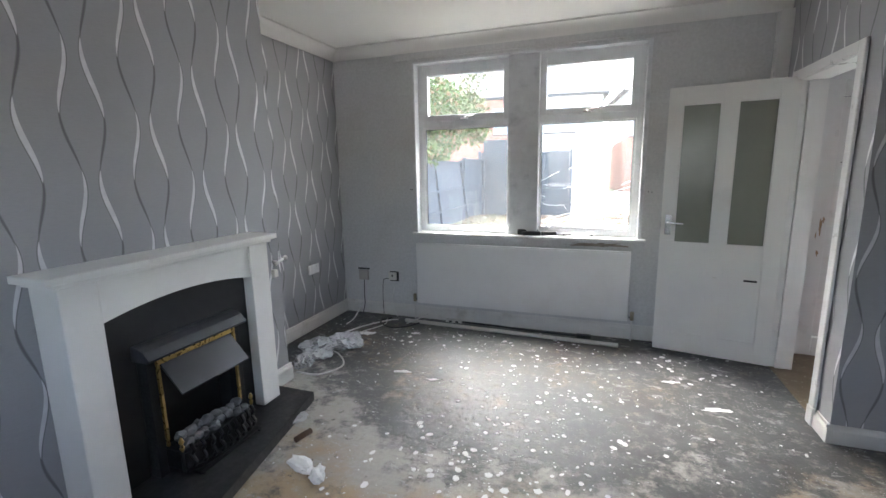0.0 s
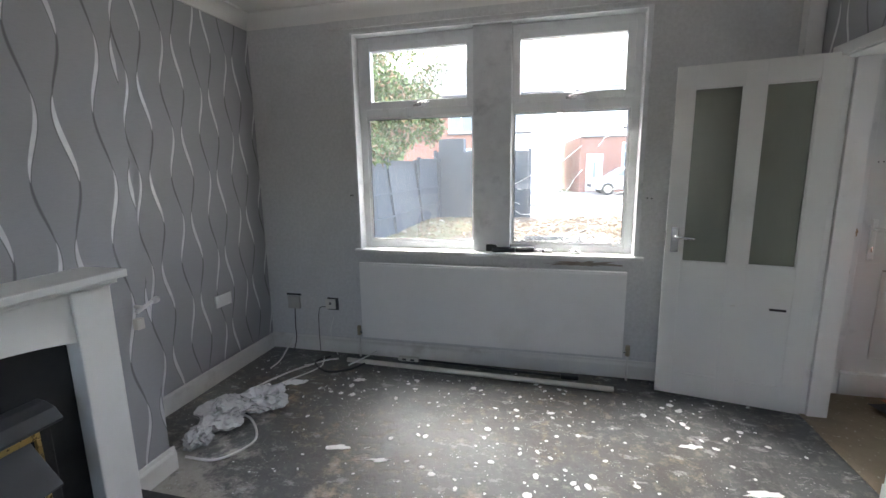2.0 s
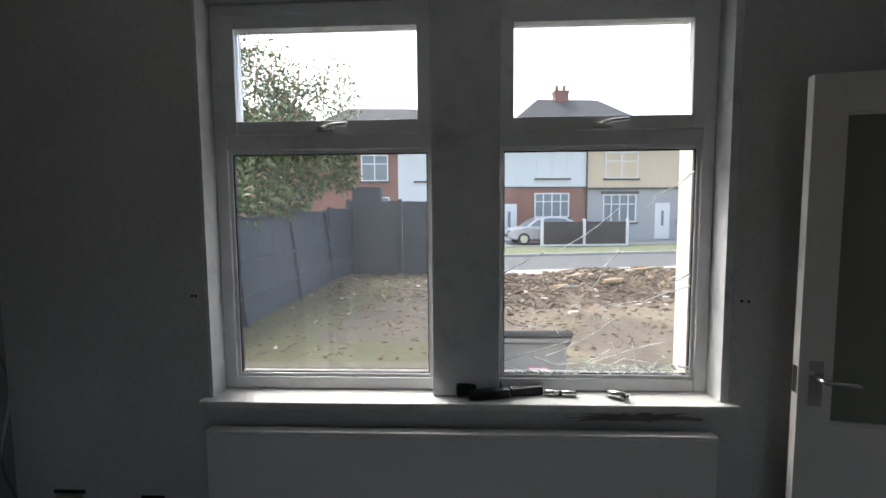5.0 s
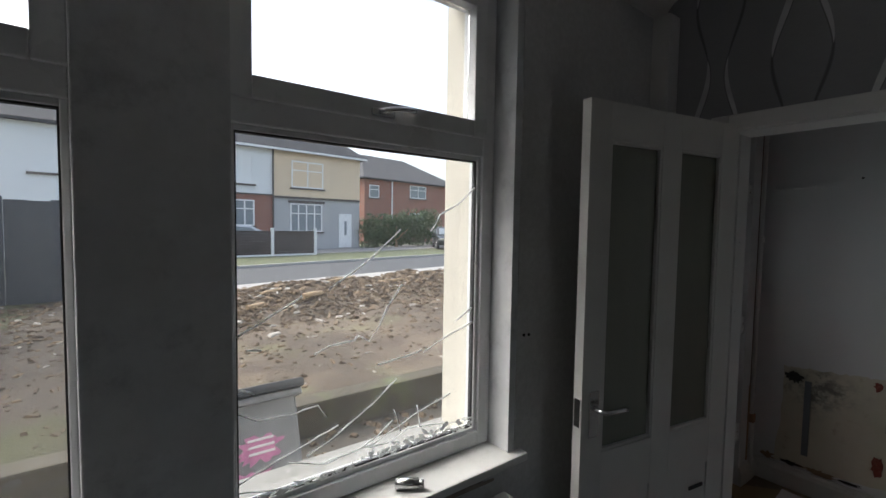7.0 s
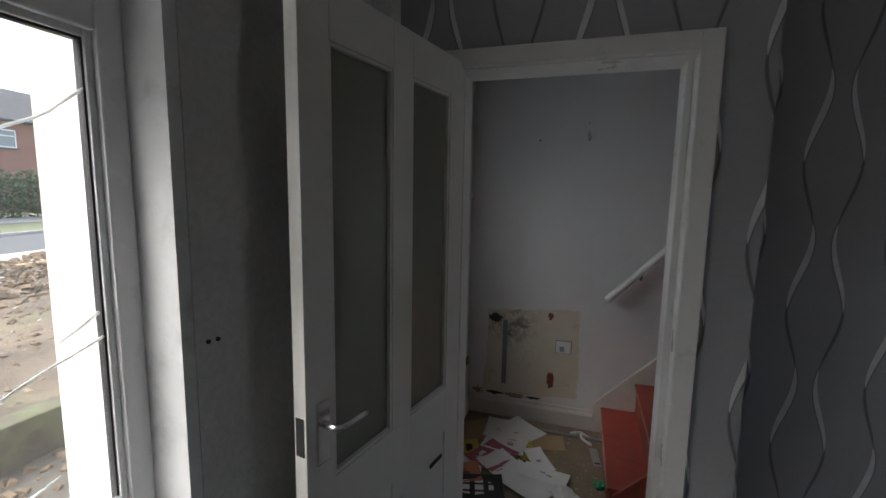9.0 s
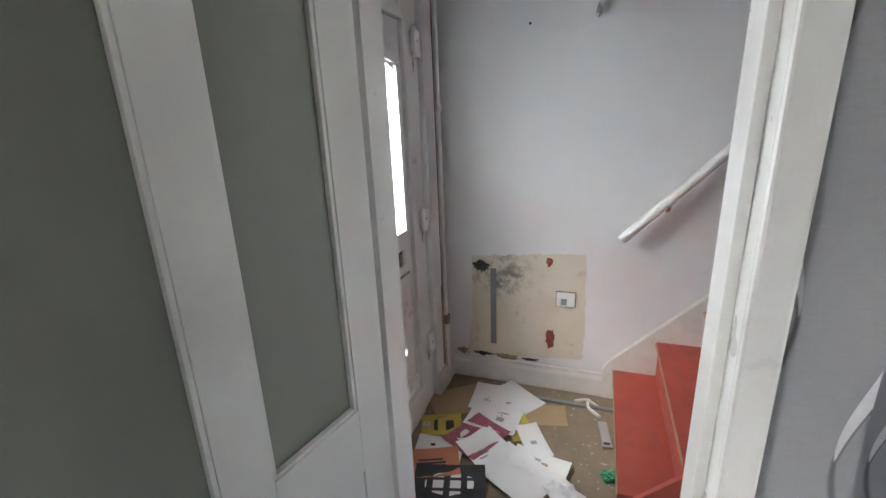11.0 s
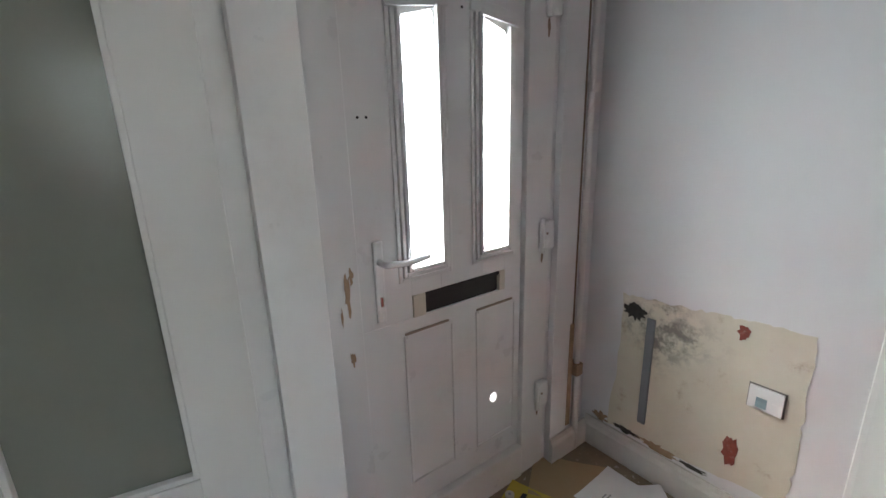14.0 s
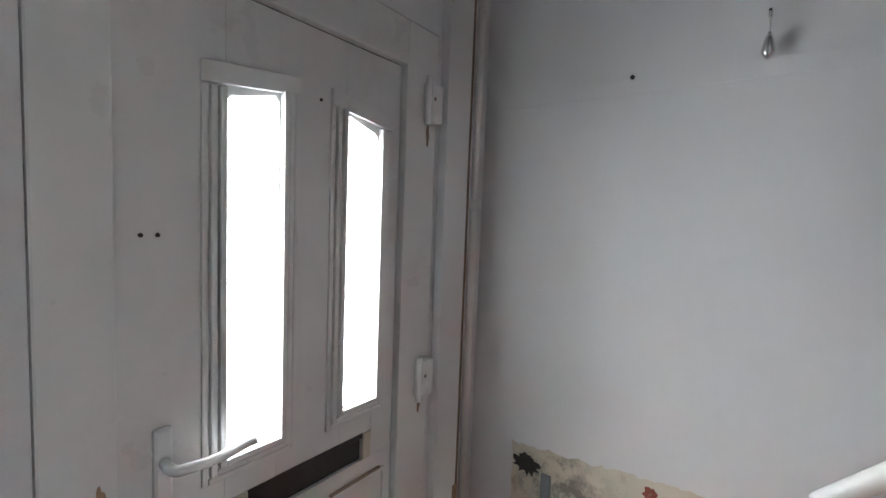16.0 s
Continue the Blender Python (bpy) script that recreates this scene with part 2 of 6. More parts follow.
def tube(points, r, sides=8, closed_ends=True):
    """A round bar along a list of points."""
    bm = bmesh.new()
    pts = [Vector(p) for p in points]
    rings = []
    for i, p in enumerate(pts):
        d = (pts[min(i + 1, len(pts) - 1)] - pts[max(i - 1, 0)]).normalized()
        side = d.cross(Vector((0, 0, 1)))
        if side.length < 0.05:
            side = d.cross(Vector((0, 1, 0)))
        side.normalize()
        up = side.cross(d).normalized()
        rr = r[i] if isinstance(r, (list, tuple)) else r
        rings.append([bm.verts.new(p + rr * (math.cos(2 * math.pi * k / sides) * side + math.sin(2 * math.pi * k / sides) * up)) for k in range(sides)])
    for a, b in zip(rings, rings[1:]):
        for k in range(sides):
            f = bm.faces.new((a[k], a[(k + 1) % sides], b[(k + 1) % sides], b[k]))
            f.smooth = True
    if closed_ends:
        bm.faces.new(rings[0][::-1])
        bm.faces.new(rings[-1])
    bmesh.ops.recalc_face_normals(bm, faces=bm.faces[:])
    return bm


def bezier(pts, n=10):
    """A smooth line through the points (Catmull-Rom)."""
    p = [Vector(q) for q in pts]
    p = [p[0] * 2 - p[1]] + p + [p[-1] * 2 - p[-2]]
    out = []
    for i in range(1, len(p) - 2):
        for k in range(n):
            t = k / n
            out.append(0.5 * ((2 * p[i]) + (p[i + 1] - p[i - 1]) * t + (2 * p[i - 1] - 5 * p[i] + 4 * p[i + 1] - p[i + 2]) * t * t
                              + (3 * p[i] - p[i - 1] - 3 * p[i + 1] + p[i + 2]) * t ** 3))
    out.append(p[-2])
    return out


def mesh_of(name, bm, mat):
    me = bpy.data.meshes.new(name)
    bmesh.ops.recalc_face_normals(bm, faces=bm.faces[:])
    bm.to_mesh(me)
    bm.free()
    if mat:
        me.materials.append(mat)
    return me


def part(name, bm, mat, parent, label=""):
    ob = new(name, mesh_of(name, bm, mat))
    ob.parent = parent
    if label:
        ob["label"] = label
    return ob


def thing(name, bm, mat, label, category, group="", kind=""):
    return tagged(new(name, mesh_of(name, bm, mat)), label, category, group, kind)


def holder(name, label, category, m=None, group="", kind=""):
    ob = new(name)
    ob.empty_display_size = 0.1
    if m is not None:
        ob.matrix_world = m
    return tagged(ob, label, category, group, kind)


def structure(name, bm, mat, label, category="wall"):
    return thing(name, bm, mat, label, category, kind="structure")


# ---- the shell of the house ----
CEIL = 2.56
LX, BX = -0.82, -0.37          # alcove face, chimney breast face
RX, RX2 = 2.82, 2.95           # wall between room and hall
SY = -1.22                     # where the room widens under the stairs
EX = 3.2                       # side wall under the stairs
BY = -4.75                     # back wall
HX, HY = 4.21, 0.035            # hall far wall, hall front wall
WX0, WX1, WZ0, WZ1 = 0.0, 1.97, 0.853, 2.384
DY0, DY1, DZ = -1.02, -0.275, 1.98   # doorway in the room's side wall

structure("floor", boxes((LX - 0.3, HX + 0.3, BY - 0.2, 0.35, -0.12, 0.0)), M_FLOOR, "bare concrete floor with dark adhesive patches and paint specks", "floor")
structure("ceiling", boxes((LX - 0.3, RX2, BY - 0.2, 0.3, CEIL, CEIL + 0.15)), M_CEIL, "white painted plaster ceiling", "ceiling")
structure("wall_front", boxes((LX - 0.3, WX0, 0, 0.166, 0, CEIL), (LX - 0.3, WX0 - 0.04, 0.166, 0.31, 0, CEIL), (WX1, RX2, 0, 0.31, 0, CEIL), (WX0, WX1, 0, 0.31, 0, WZ0 - 0.03), (WX0, WX1, 0, 0.31, WZ1, CEIL)),
          M_EMBOSS, "window wall in pale grey embossed paper", "wall")
structure("wall_alcove", boxes((LX - 0.3, LX, BY, 0, 0, CEIL)), M_PAPER, "side wall in grey wave-patterned wallpaper", "wall")
RWX0, RWX1, RWZ0, RWZ1 = 0.6, 1.8, 1.0, 2.1     # rear window
structure("wall_back", boxes((LX, RWX0, BY - 0.2, BY, 0, CEIL), (RWX1, EX, BY - 0.2, BY, 0, CEIL), (RWX0, RWX1, BY - 0.2, BY, 0, RWZ0), (RWX0, RWX1, BY - 0.2, BY, RWZ1, CEIL)), M_PAPER, "back wall in grey wave-patterned wallpaper", "wall")
structure("wall_doorway", boxes((RX, RX2, SY + 0.1, DY0, 0, CEIL), (RX, RX2, DY1, 0, 0, CEIL), (RX, RX2, DY0, DY1, DZ, CEIL)), M_PAPER, "side wall with doorway in grey wave-patterned wallpaper", "wall")
structure("wall_under_stairs", boxes((RX, EX, SY, SY + 0.1, 0, CEIL)), M_PAPER, "short return wall in grey wave-patterned wallpaper", "wall")
structure("wall_side", boxes((EX, EX + 0.1, BY, SY + 0.1, 0, CEIL)), M_PAPER, "side wall in grey wave-patterned wallpaper", "wall")
structure("ceiling_annex", boxes((RX2, EX + 0.1, BY - 0.2, SY + 0.1, CEIL, CEIL + 0.15)), M_CEIL, "white painted plaster ceiling", "ceiling")
structure("chimney_breast", boxes((LX, BX, -3.25, -1.49, 0, CEIL)), M_PAPER, "projecting chimney breast in grey wave-patterned wallpaper", "chimney breast")

# hall
structure("wall_hall_far", boxes((HX + 0.03, HX + 0.23, -4.2, HY, 0, 5.2)), M_HALL, "white painted hall wall with scuffs", "wall")
FDX0, FDX1, FDZ = 3.06, 3.94, 2.0
structure("wall_hall_front", boxes((RX2, FDX0 + 0.03, HY, 0.31, 0, 5.2), (FDX1 + 0.03, HX + 0.2, HY, 0.31, 0, 5.2), (FDX0 + 0.03, FDX1 + 0.03, HY, 0.31, FDZ, 5.2)), M_HALL, "white painted front wall round the entrance door", "wall")
structure("wall_hall_side", boxes((RX2 + 0.003, RX2 + 0.02, DY1 + 0.02, HY, 0, CEIL), (RX2 + 0.003, RX2 + 0.02, DY0, DY1 + 0.02, DZ + 0.03, CEIL)), M_HALL, "white painted hall side wall", "wall")
structure("wall_stairwell", boxes((EX + 0.1, EX + 0.14, -4.2, SY + 0.1, 0, 5.2), (RX2, EX + 0.14, SY + 0.1, SY + 0.13, 0, CEIL), (RX2 - 0.1, RX2, -4.2, 0.31, CEIL + 0.15, 5.2), (RX2, HX + 0.2, -4.3, -4.2, 0, 5.2)), M_HALL, "white painted stairwell wall", "wall")
structure("ceiling_hall", boxes((RX2 - 0.1, HX + 0.2, -4.3, 0.31, 5.2, 5.3)), M_CEIL, "white stairwell ceiling", "ceiling")
structure("rear_yard", boxes((-30, 30, -40, BY - 0.2, -0.3, -0.1)), simple("yard_concrete", (0.3, 0.29, 0.27), 0.9), "plain concrete rear yard", "ground")

# ---- trims of the room ----
M_SKIRT = simple("worn_white_skirting", (0.66, 0.65, 0.62), 0.4, vary=0.12, scale=8, bump=0.1, dirt=(0.33, 0.29, 0.24), dirt_amount=0.5)


def skirting(name, p, q, out, h=0.105, t=0.018):
    """A moulded skirting board from p to q, standing out of the wall on the side given."""
    p, q, o = Vector((*p, 0)), Vector((*q, 0)), Vector((*out, 0))
    prof = [(0, 0), (t, 0), (t, h * 0.72), (t * 0.8, h * 0.8), (t * 0.55, h * 0.86), (t * 0.45, h), (0, h)]
    bm = bmesh.new()
    a = [bm.verts.new(p + o * d + Vector((0, 0, z + 0.001))) for d, z in prof]
    b = [bm.verts.new(q + o * d + Vector((0, 0, z + 0.001))) for d, z in prof]
    n = len(prof)
    bm.faces.new(a), bm.faces.new(b[::-1])
    for i in range(n):
        bm.faces.new((a[i], b[i], b[(i + 1) % n], a[(i + 1) % n]))
    return structure(name, bm, M_SKIRT, "scuffed white moulded skirting board", "skirting board")


skirting("baseboard_front", (LX, 0), (RX - 0.09, 0), (0, -1), 0.125)
skirting("baseboard_alcove", (LX, -1.49), (LX, -0.019), (1, 0), 0.12)
skirting("baseboard_breast_return", (LX + 0.019, -1.49), (BX, -1.49), (0, 1), 0.12)
skirting("baseboard_breast", (BX, -1.471), (BX, -1.788), (1, 0), 0.12)
skirting("baseboard_breast_far", (BX, -2.872), (BX, -3.25), (1, 0), 0.12)
skirting("baseboard_return", (RX - 0.018, SY), (EX, SY), (0, -1), 0.1)
skirting("baseboard_doorway", (RX, SY), (RX, DY0 - 0.062), (-1, 0), 0.1)
skirting("baseboard_side", (EX, SY - 0.019), (EX, BY), (-1, 0), 0.1)


def coving(name, p, q, out, r=0.095):
    p, q, o = Vector((*p, CEIL)), Vector((*q, CEIL)), Vector((*out, 0))
    prof = [(0, 0), (r, 0), (r, -0.012)] + [(r - (r - 0.012) * math.sin(k * math.pi / 16), -0.012 - (r - 0.012) * (1 - math.cos(k * math.pi / 16))) for k in range(1, 8)] + [(0.012, -r), (0, -r)]
    bm = bmesh.new()
    a = [bm.verts.new(p + o * d + Vector((0, 0, z - 0.001))) for d, z in prof]
    b = [bm.verts.new(q + o * d + Vector((0, 0, z - 0.001))) for d, z in prof]
    n = len(prof)
    bm.faces.new(a), bm.faces.new(b[::-1])
    for i in range(n):
        bm.faces.new((a[i], b[i], b[(i + 1) % n], a[(i + 1) % n]))
    return structure(name, bm, M_CEIL, "white plaster coving", "coving")


coving("coving_front", (LX, 0), (RX, 0), (0, -1))
coving("coving_alcove", (LX, -1.49), (LX, 0), (1, 0))
coving("coving_breast_return", (LX, -1.49), (BX, -1.49), (0, 1))
structure("corner_boxing", boxes((2.735, RX - 0.002, -0.075, -0.002, 0.002, CEIL - 0.1), bevel=0.003), M_GLOSS, "white painted pipe boxing in the corner", "boxing")
structure("curtain_batten", boxes((-0.16, 2.14, -0.022, -0.002, 2.405, 2.462), bevel=0.003), M_EMBOSS, "painted timber batten over the window", "batten")

# ---- window: pier, sill, two units with top-hung fanlights ----
structure("wall_pier", boxes((0.868, 1.128, 0.04, 0.094, WZ0, WZ1), (0.914, 1.083, 0.094, 0.31, WZ0, WZ1), bevel=0.004), M_PLASTER, "grey plastered pier between the windows", "wall")
structure("window_reveal", boxes((WX0 + 0.001, WX0 + 0.012, 0.001, 0.15, WZ0, WZ1 - 0.001), (WX1 - 0.03, WX1 - 0.001, 0.001, 0.15, WZ0, WZ1 - 0.001), (WX0 + 0.012, WX1 - 0.03, 0.001, 0.15, WZ1 - 0.014, WZ1 - 0.001)), M_PLASTER, "mottled plaster window reveal", "window reveal")
structure("window_sill", boxes((-0.03, 2.0, -0.035, 0.16, WZ0 - 0.028, WZ0), bevel=0.008), simple("white_sill_paint", (0.66, 0.66, 0.64), 0.4, vary=0.15, scale=16, dirt=(0.3, 0.28, 0.25), dirt_amount=0.6), "white painted window sill with grit and dirt", "window sill")
structure("outer_reveal", boxes((WX1 - 0.045, WX1 - 0.001, 0.17, 0.34, WZ0 - 0.05, WZ1), (WX0 - 0.06, WX0 - 0.041, 0.17, 0.34, WZ0 - 0.05, WZ1)), M_RENDER, "cream rendered outer window reveal", "window reveal")
structure("outer_sill", boxes((-0.05, 2.02, 0.17, 0.37, WZ0 - 0.09, WZ0 - 0.012), bevel=0.006), simple("stone_sill", (0.27, 0.265, 0.25), 0.9, vary=0.3, scale=20, dirt=(0.1, 0.1, 0.08), dirt_amount=0.6), "outer concrete window sill", "window sill")
M_SEAL = simple("black_gasket", (0.02, 0.02, 0.022), 0.6)
M_CHROME = simple("worn_chrome", (0.72, 0.72, 0.72), 0.22, metal=1.0, vary=0.15, scale=40, bump=0)
M_SATIN = simple("white_handle", (0.78, 0.78, 0.77), 0.25, vary=0.04)


def ring(x0, x1, z0, z1, w, y0, y1, bevel=0.004):
    """A rectangular frame of four butted bars."""
    return boxes((x0, x0 + w, y0, y1, z0, z1), (x1 - w, x1, y0, y1, z0, z1), (x0 + w, x1 - w, y0, y1, z0, z0 + w), (x0 + w, x1 - w, y0, y1, z1 - w, z1), bevel=bevel)


def window_unit(name, x0, x1, cracked):
    w = holder(name, "white plastic window with an opening fanlight" + (", lower pane cracked" if cracked else ""), "window", kind="structure")
    z0, z1, y = WZ0 + 0.002, WZ1 - 0.016, 0.095
    part("window_frame", ring(x0, x1, z0, z1, 0.048, y, y + 0.07), M_UPVC, w)
    part("transom", boxes((x0 + 0.048, x1 - 0.048, y, y + 0.07, 1.815, 1.875), bevel=0.004), M_UPVC, w)
    part("fanlight_sash", ring(x0 + 0.045, x1 - 0.045, 1.872, z1 - 0.045, 0.052, y - 0.012, y + 0.05), M_UPVC, w)
    part("glazing_bead", ring(x0 + 0.048, x1 - 0.048, z0 + 0.048, 1.815, 0.014, y + 0.01, y + 0.04, 0.003), M_UPVC, w)
    part("gasket", ring(x0 + 0.062, x1 - 0.062, z0 + 0.062, 1.801, 0.004, y + 0.016, y + 0.034, 0), M_SEAL, w)
    for zz0, zz1, e in ((z0 + 0.05, 1.813, 0.05), (1.925, z1 - 0.098, 0.098)):
        p = part("pane", boxes((x0 + e, x1 - e, y + 0.022, y + 0.027, zz0, zz1)), M_GLASS, w)
        p.visible_shadow = False
    h = part("handle", boxes((0.5 * (x0 + x1) - 0.035, 0.5 * (x0 + x1) + 0.035, y - 0.024, y - 0.013, 1.878, 1.9), bevel=0.004), M_CHROME, w, "chrome fanlight handle")
    part("lever", tube(bezier([(0.5 * (x0 + x1) - 0.01, y - 0.028, 1.892), (0.5 * (x0 + x1) + 0.03, y - 0.045, 1.9), (0.5 * (x0 + x1) + 0.09, y - 0.04, 1.905)], 5), 0.007, 8), M_CHROME, h)
    return w


window_unit("window_1", 0.0125, 0.912, False)
win2 = window_unit("window_2", 1.085, 1.939, True)
M_CRACK = simple("white_glass_edge", (0.92, 0.94, 0.94), 0.4, vary=0.04, bump=0)
M_CRACK.node_tree.nodes["Principled BSDF"].inputs["Transmission Weight"].default_value = 0.45
M_CRACK.node_tree.nodes["Principled BSDF"].inputs["IOR"].default_value = 1.2
LONG_CRACKS = (((1.147, 1.323), (1.304, 1.407)), ((1.377, 1.421), (1.493, 1.495), (1.592, 1.578)), ((1.337, 1.253), (1.373, 1.269), (1.45, 1.274), (1.46, 1.286), (1.493, 1.266), (1.518, 1.293), (1.555, 1.36), (1.6, 1.418)),
               ((1.52, 1.194), (1.62, 1.2), (1.674, 1.212)), ((1.677, 1.203), (1.757, 1.237), (1.88, 1.274)), ((1.801, 1.281), (1.869, 1.32)), ((1.702, 1.573), (1.735, 1.623), (1.797, 1.654), (1.88, 1.72)))
LOW_CRACKS = (((1.149, 1.194), (1.161, 1.195), (1.187, 1.182)), ((1.172, 1.291), (1.204, 1.284)), ((1.15, 1.141), (1.196, 1.114), (1.279, 1.11), (1.345, 1.117), (1.367, 1.081)), ((1.15, 0.97), (1.221, 0.995), (1.402, 1.049)),
              ((1.316, 0.988), (1.378, 1.012), (1.504, 1.082), (1.584, 1.139)), ((1.268, 0.987), (1.366, 0.951), (1.468, 0.965), (1.519, 0.985), (1.571, 1.018)), ((1.36, 0.958), (1.507, 0.965), (1.639, 1.012), (1.786, 1.05)),
              ((1.15, 0.95), (1.209, 0.932), (1.287, 0.922), (1.417, 0.927), (1.574, 0.922)), ((1.494, 0.956), (1.573, 0.954), (1.627, 0.981), (1.827, 0.944)), ((1.659, 1.043), (1.668, 0.976), (1.697, 0.941)), ((1.577, 1.05), (1.6, 0.977)))
rnd = random.Random(14)


def crack(line, r, label):
    """A jagged line of broken glass: straight runs with small kinks, swelling and thinning."""
    pts = []
    for (xa, za), (xb, zb) in zip(line, line[1:]):
        n = max(2, int(math.hypot(xb - xa, zb - za) / 0.025))
        pts += [(xa + (xb - xa) * k / n + rnd.uniform(-0.002, 0.002), 0.1135, za + (zb - za) * k / n + rnd.uniform(-0.002, 0.002)) for k in range(n)]
    pts.append((line[-1][0], 0.1135, line[-1][1]))
    part("crack", tube(pts, [r * rnd.uniform(0.5, 1.3) for _ in pts], 5), M_CRACK, win2, label)


for line in LONG_CRACKS:
    crack(line, 0.0027, "white jagged crack in the glass")
for line in LOW_CRACKS:
    crack(line, 0.0022, "fine white crack in the glass")
rnd = random.Random(5)
bm = bmesh.new()
for k in range(190):
    cx, s = 1.2 + 0.68 * (k / 190) ** 0.8 + rnd.uniform(-0.02, 0.02), rnd.uniform(0.006, 0.022)
    c = Vector((cx, 0.108 + rnd.uniform(-0.006, 0.004), 0.9165 + s * 0.5 + rnd.uniform(0, 0.03) * (cx > 1.45)))
    v = [bm.verts.new(c + Vector((rnd.uniform(-s, s), rnd.uniform(-0.004, 0.004), rnd.uniform(-s, s) * 0.6))) for _ in range(4)]
    for q in ((0, 1, 2), (0, 2, 3), (0, 3, 1), (1, 3, 2)):
        bm.faces.new([v[i] for i in q])
tagged(new("glass_shards", mesh_of("glass_shards", bm, M_CRACK)), "small pale glass shards along the window's lower bead", "glass shard", kind="stuff")

# rear window, unseen, that lights the room from behind
rw = holder("window_3", "white framed rear window", "window", kind="structure")
part("window_frame", ring(RWX0, RWX1, RWZ0, RWZ1, 0.06, BY - 0.12, BY - 0.06), M_UPVC, rw)
part("mullion", boxes((1.17, 1.23, BY - 0.12, BY - 0.06, RWZ0 + 0.06, RWZ1 - 0.06)), M_UPVC, rw)

# things on the sill
M_BLACK = simple("black_plastic", (0.018, 0.018, 0.02), 0.4, vary=0.3, scale=30)
lock = holder("door_handle_set", "dismantled black plastic door handles lying on the sill", "door handle", pose(1.06, 0.045, WZ0 + 0.0005, 0, 0, 12))
part("back_plate", boxes((-0.1, 0.08, 0.0, 0.045, 0, 0.05), bevel=0.008), M_BLACK, lock)
part("grip", boxes((-0.06, 0.1, -0.05, -0.014, 0, 0.036), bevel=0.01), M_BLACK, lock)
part("spindle", boxes((0.105, 0.235, -0.04, -0.004, 0, 0.034), bevel=0.008), M_BLACK, lock)
cyl = holder("lock_cylinder", "chrome lock cylinder lying on the sill", "lock", pose(1.36, 0.045, WZ0 + 0.0125, 0, 0, -4))
part("barrel", tube([(-0.06, 0, 0), (-0.005, 0, 0)], 0.012, 14), M_CHROME, cyl)
part("barrel", tube([(0.005, 0, 0), (0.06, 0, 0)], 0.012, 14), M_CHROME, cyl)
part("cam", tube([(-0.005, 0, 0), (0.005, 0, 0)], 0.0105, 14), M_BLACK, cyl)
cyl2 = holder("tap_fitting", "chrome pipe fitting lying on the sill", "fitting", pose(1.57, 0.025, WZ0 + 0.0165, 0, 0, -35))
part("barrel", tube([(-0.035, 0, 0), (0.03, 0, 0)], 0.016, 14), M_CHROME, cyl2)
part("collar", tube([(0.03, 0, 0), (0.045, 0, 0)], 0.0115, 8), M_CHROME, cyl2)

# ---- radiator ----
M_RAD = simple("radiator_enamel", (0.74, 0.73, 0.71), 0.35, vary=0.05, scale=3, bump=0.03, dirt=(0.42, 0.36, 0.3), dirt_amount=0.2)
rad = holder("radiator", "long white panel radiator with rust stains below the window", "radiator")
part("panel", boxes((0.018, 1.897, -0.073, -0.058, 0.171, 0.745), bevel=0.006, seg=3), M_RAD, rad)
part("back_panel", boxes((0.03, 1.885, -0.045, -0.03, 0.18, 0.735), bevel=0.004), M_RAD, rad)
part("top_lip", boxes((0.018, 1.897, -0.075, -0.03, 0.745, 0.757), bevel=0.004), M_RAD, rad)
for x in (0.3, 0.95, 1.6):
    part("bracket", boxes((x, x + 0.04, -0.03, -0.001, 0.25, 0.7)), M_RAD, rad)
for x, s in ((0.018, -1), (1.897, 1)):
    v = part("valve", tube([(x, -0.05, 0.205), (x + 0.035 * s, -0.05, 0.205)], 0.011, 10), M_CHROME, rad, "worn chrome valve")
    part("valve_head", tube([(x + 0.035 * s, -0.05, 0.18), (x + 0.035 * s, -0.05, 0.25)], 0.016, 12), simple("dirty_brass", (0.35, 0.3, 0.22), 0.4, metal=0.6), v)
    part("pipe", tube([(x + 0.035 * s, -0.05, 0.18), (x + 0.035 * s, -0.05, 0.001)], 0.0075, 10), M_SKIRT, rad)
rust = Mat("rust_stain", 0.8)
rust.color(rust.mix(rust.noise(22, 6, 0.7), (0.13, 0.085, 0.06), (0.4, 0.36, 0.32)))


def blotch(name, centre, across, up, rx, rz, thick, mat, label, category, seed, out, n=22, rag=0.35):
    """A flat, ragged patch lying on a wall or floor."""
    r = random.Random(seed)
    c, a, u, o = Vector(centre), Vector(across), Vector(up), Vector(out)
    bm = bmesh.new()
    pts = []
    for k in range(n):
        f = 1 - rag * r.random()
        t = 2 * math.pi * k / n
        pts.append(c + a * (rx * f * math.cos(t)) + u * (rz * f * math.sin(t)))
    lo = [bm.verts.new(p + o * 0.0006) for p in pts]
    hi = [bm.verts.new(p + o * thick) for p in pts]
    bm.faces.new(lo[::-1]), bm.faces.new(hi)
    for k in range(n):
        bm.faces.new((lo[k], lo[(k + 1) % n], hi[(k + 1) % n], hi[k]))
    return thing(name, bm, mat, label, category)


blotch("rust_stain", (1.62, 0, 0.792), (1, 0, 0), (0, 0, 1), 0.3, 0.024, 0.0015, rust.m, "brown damp stain on the wall over the radiator", "stain", 3, (0, -1, 0), 40, 0.6)

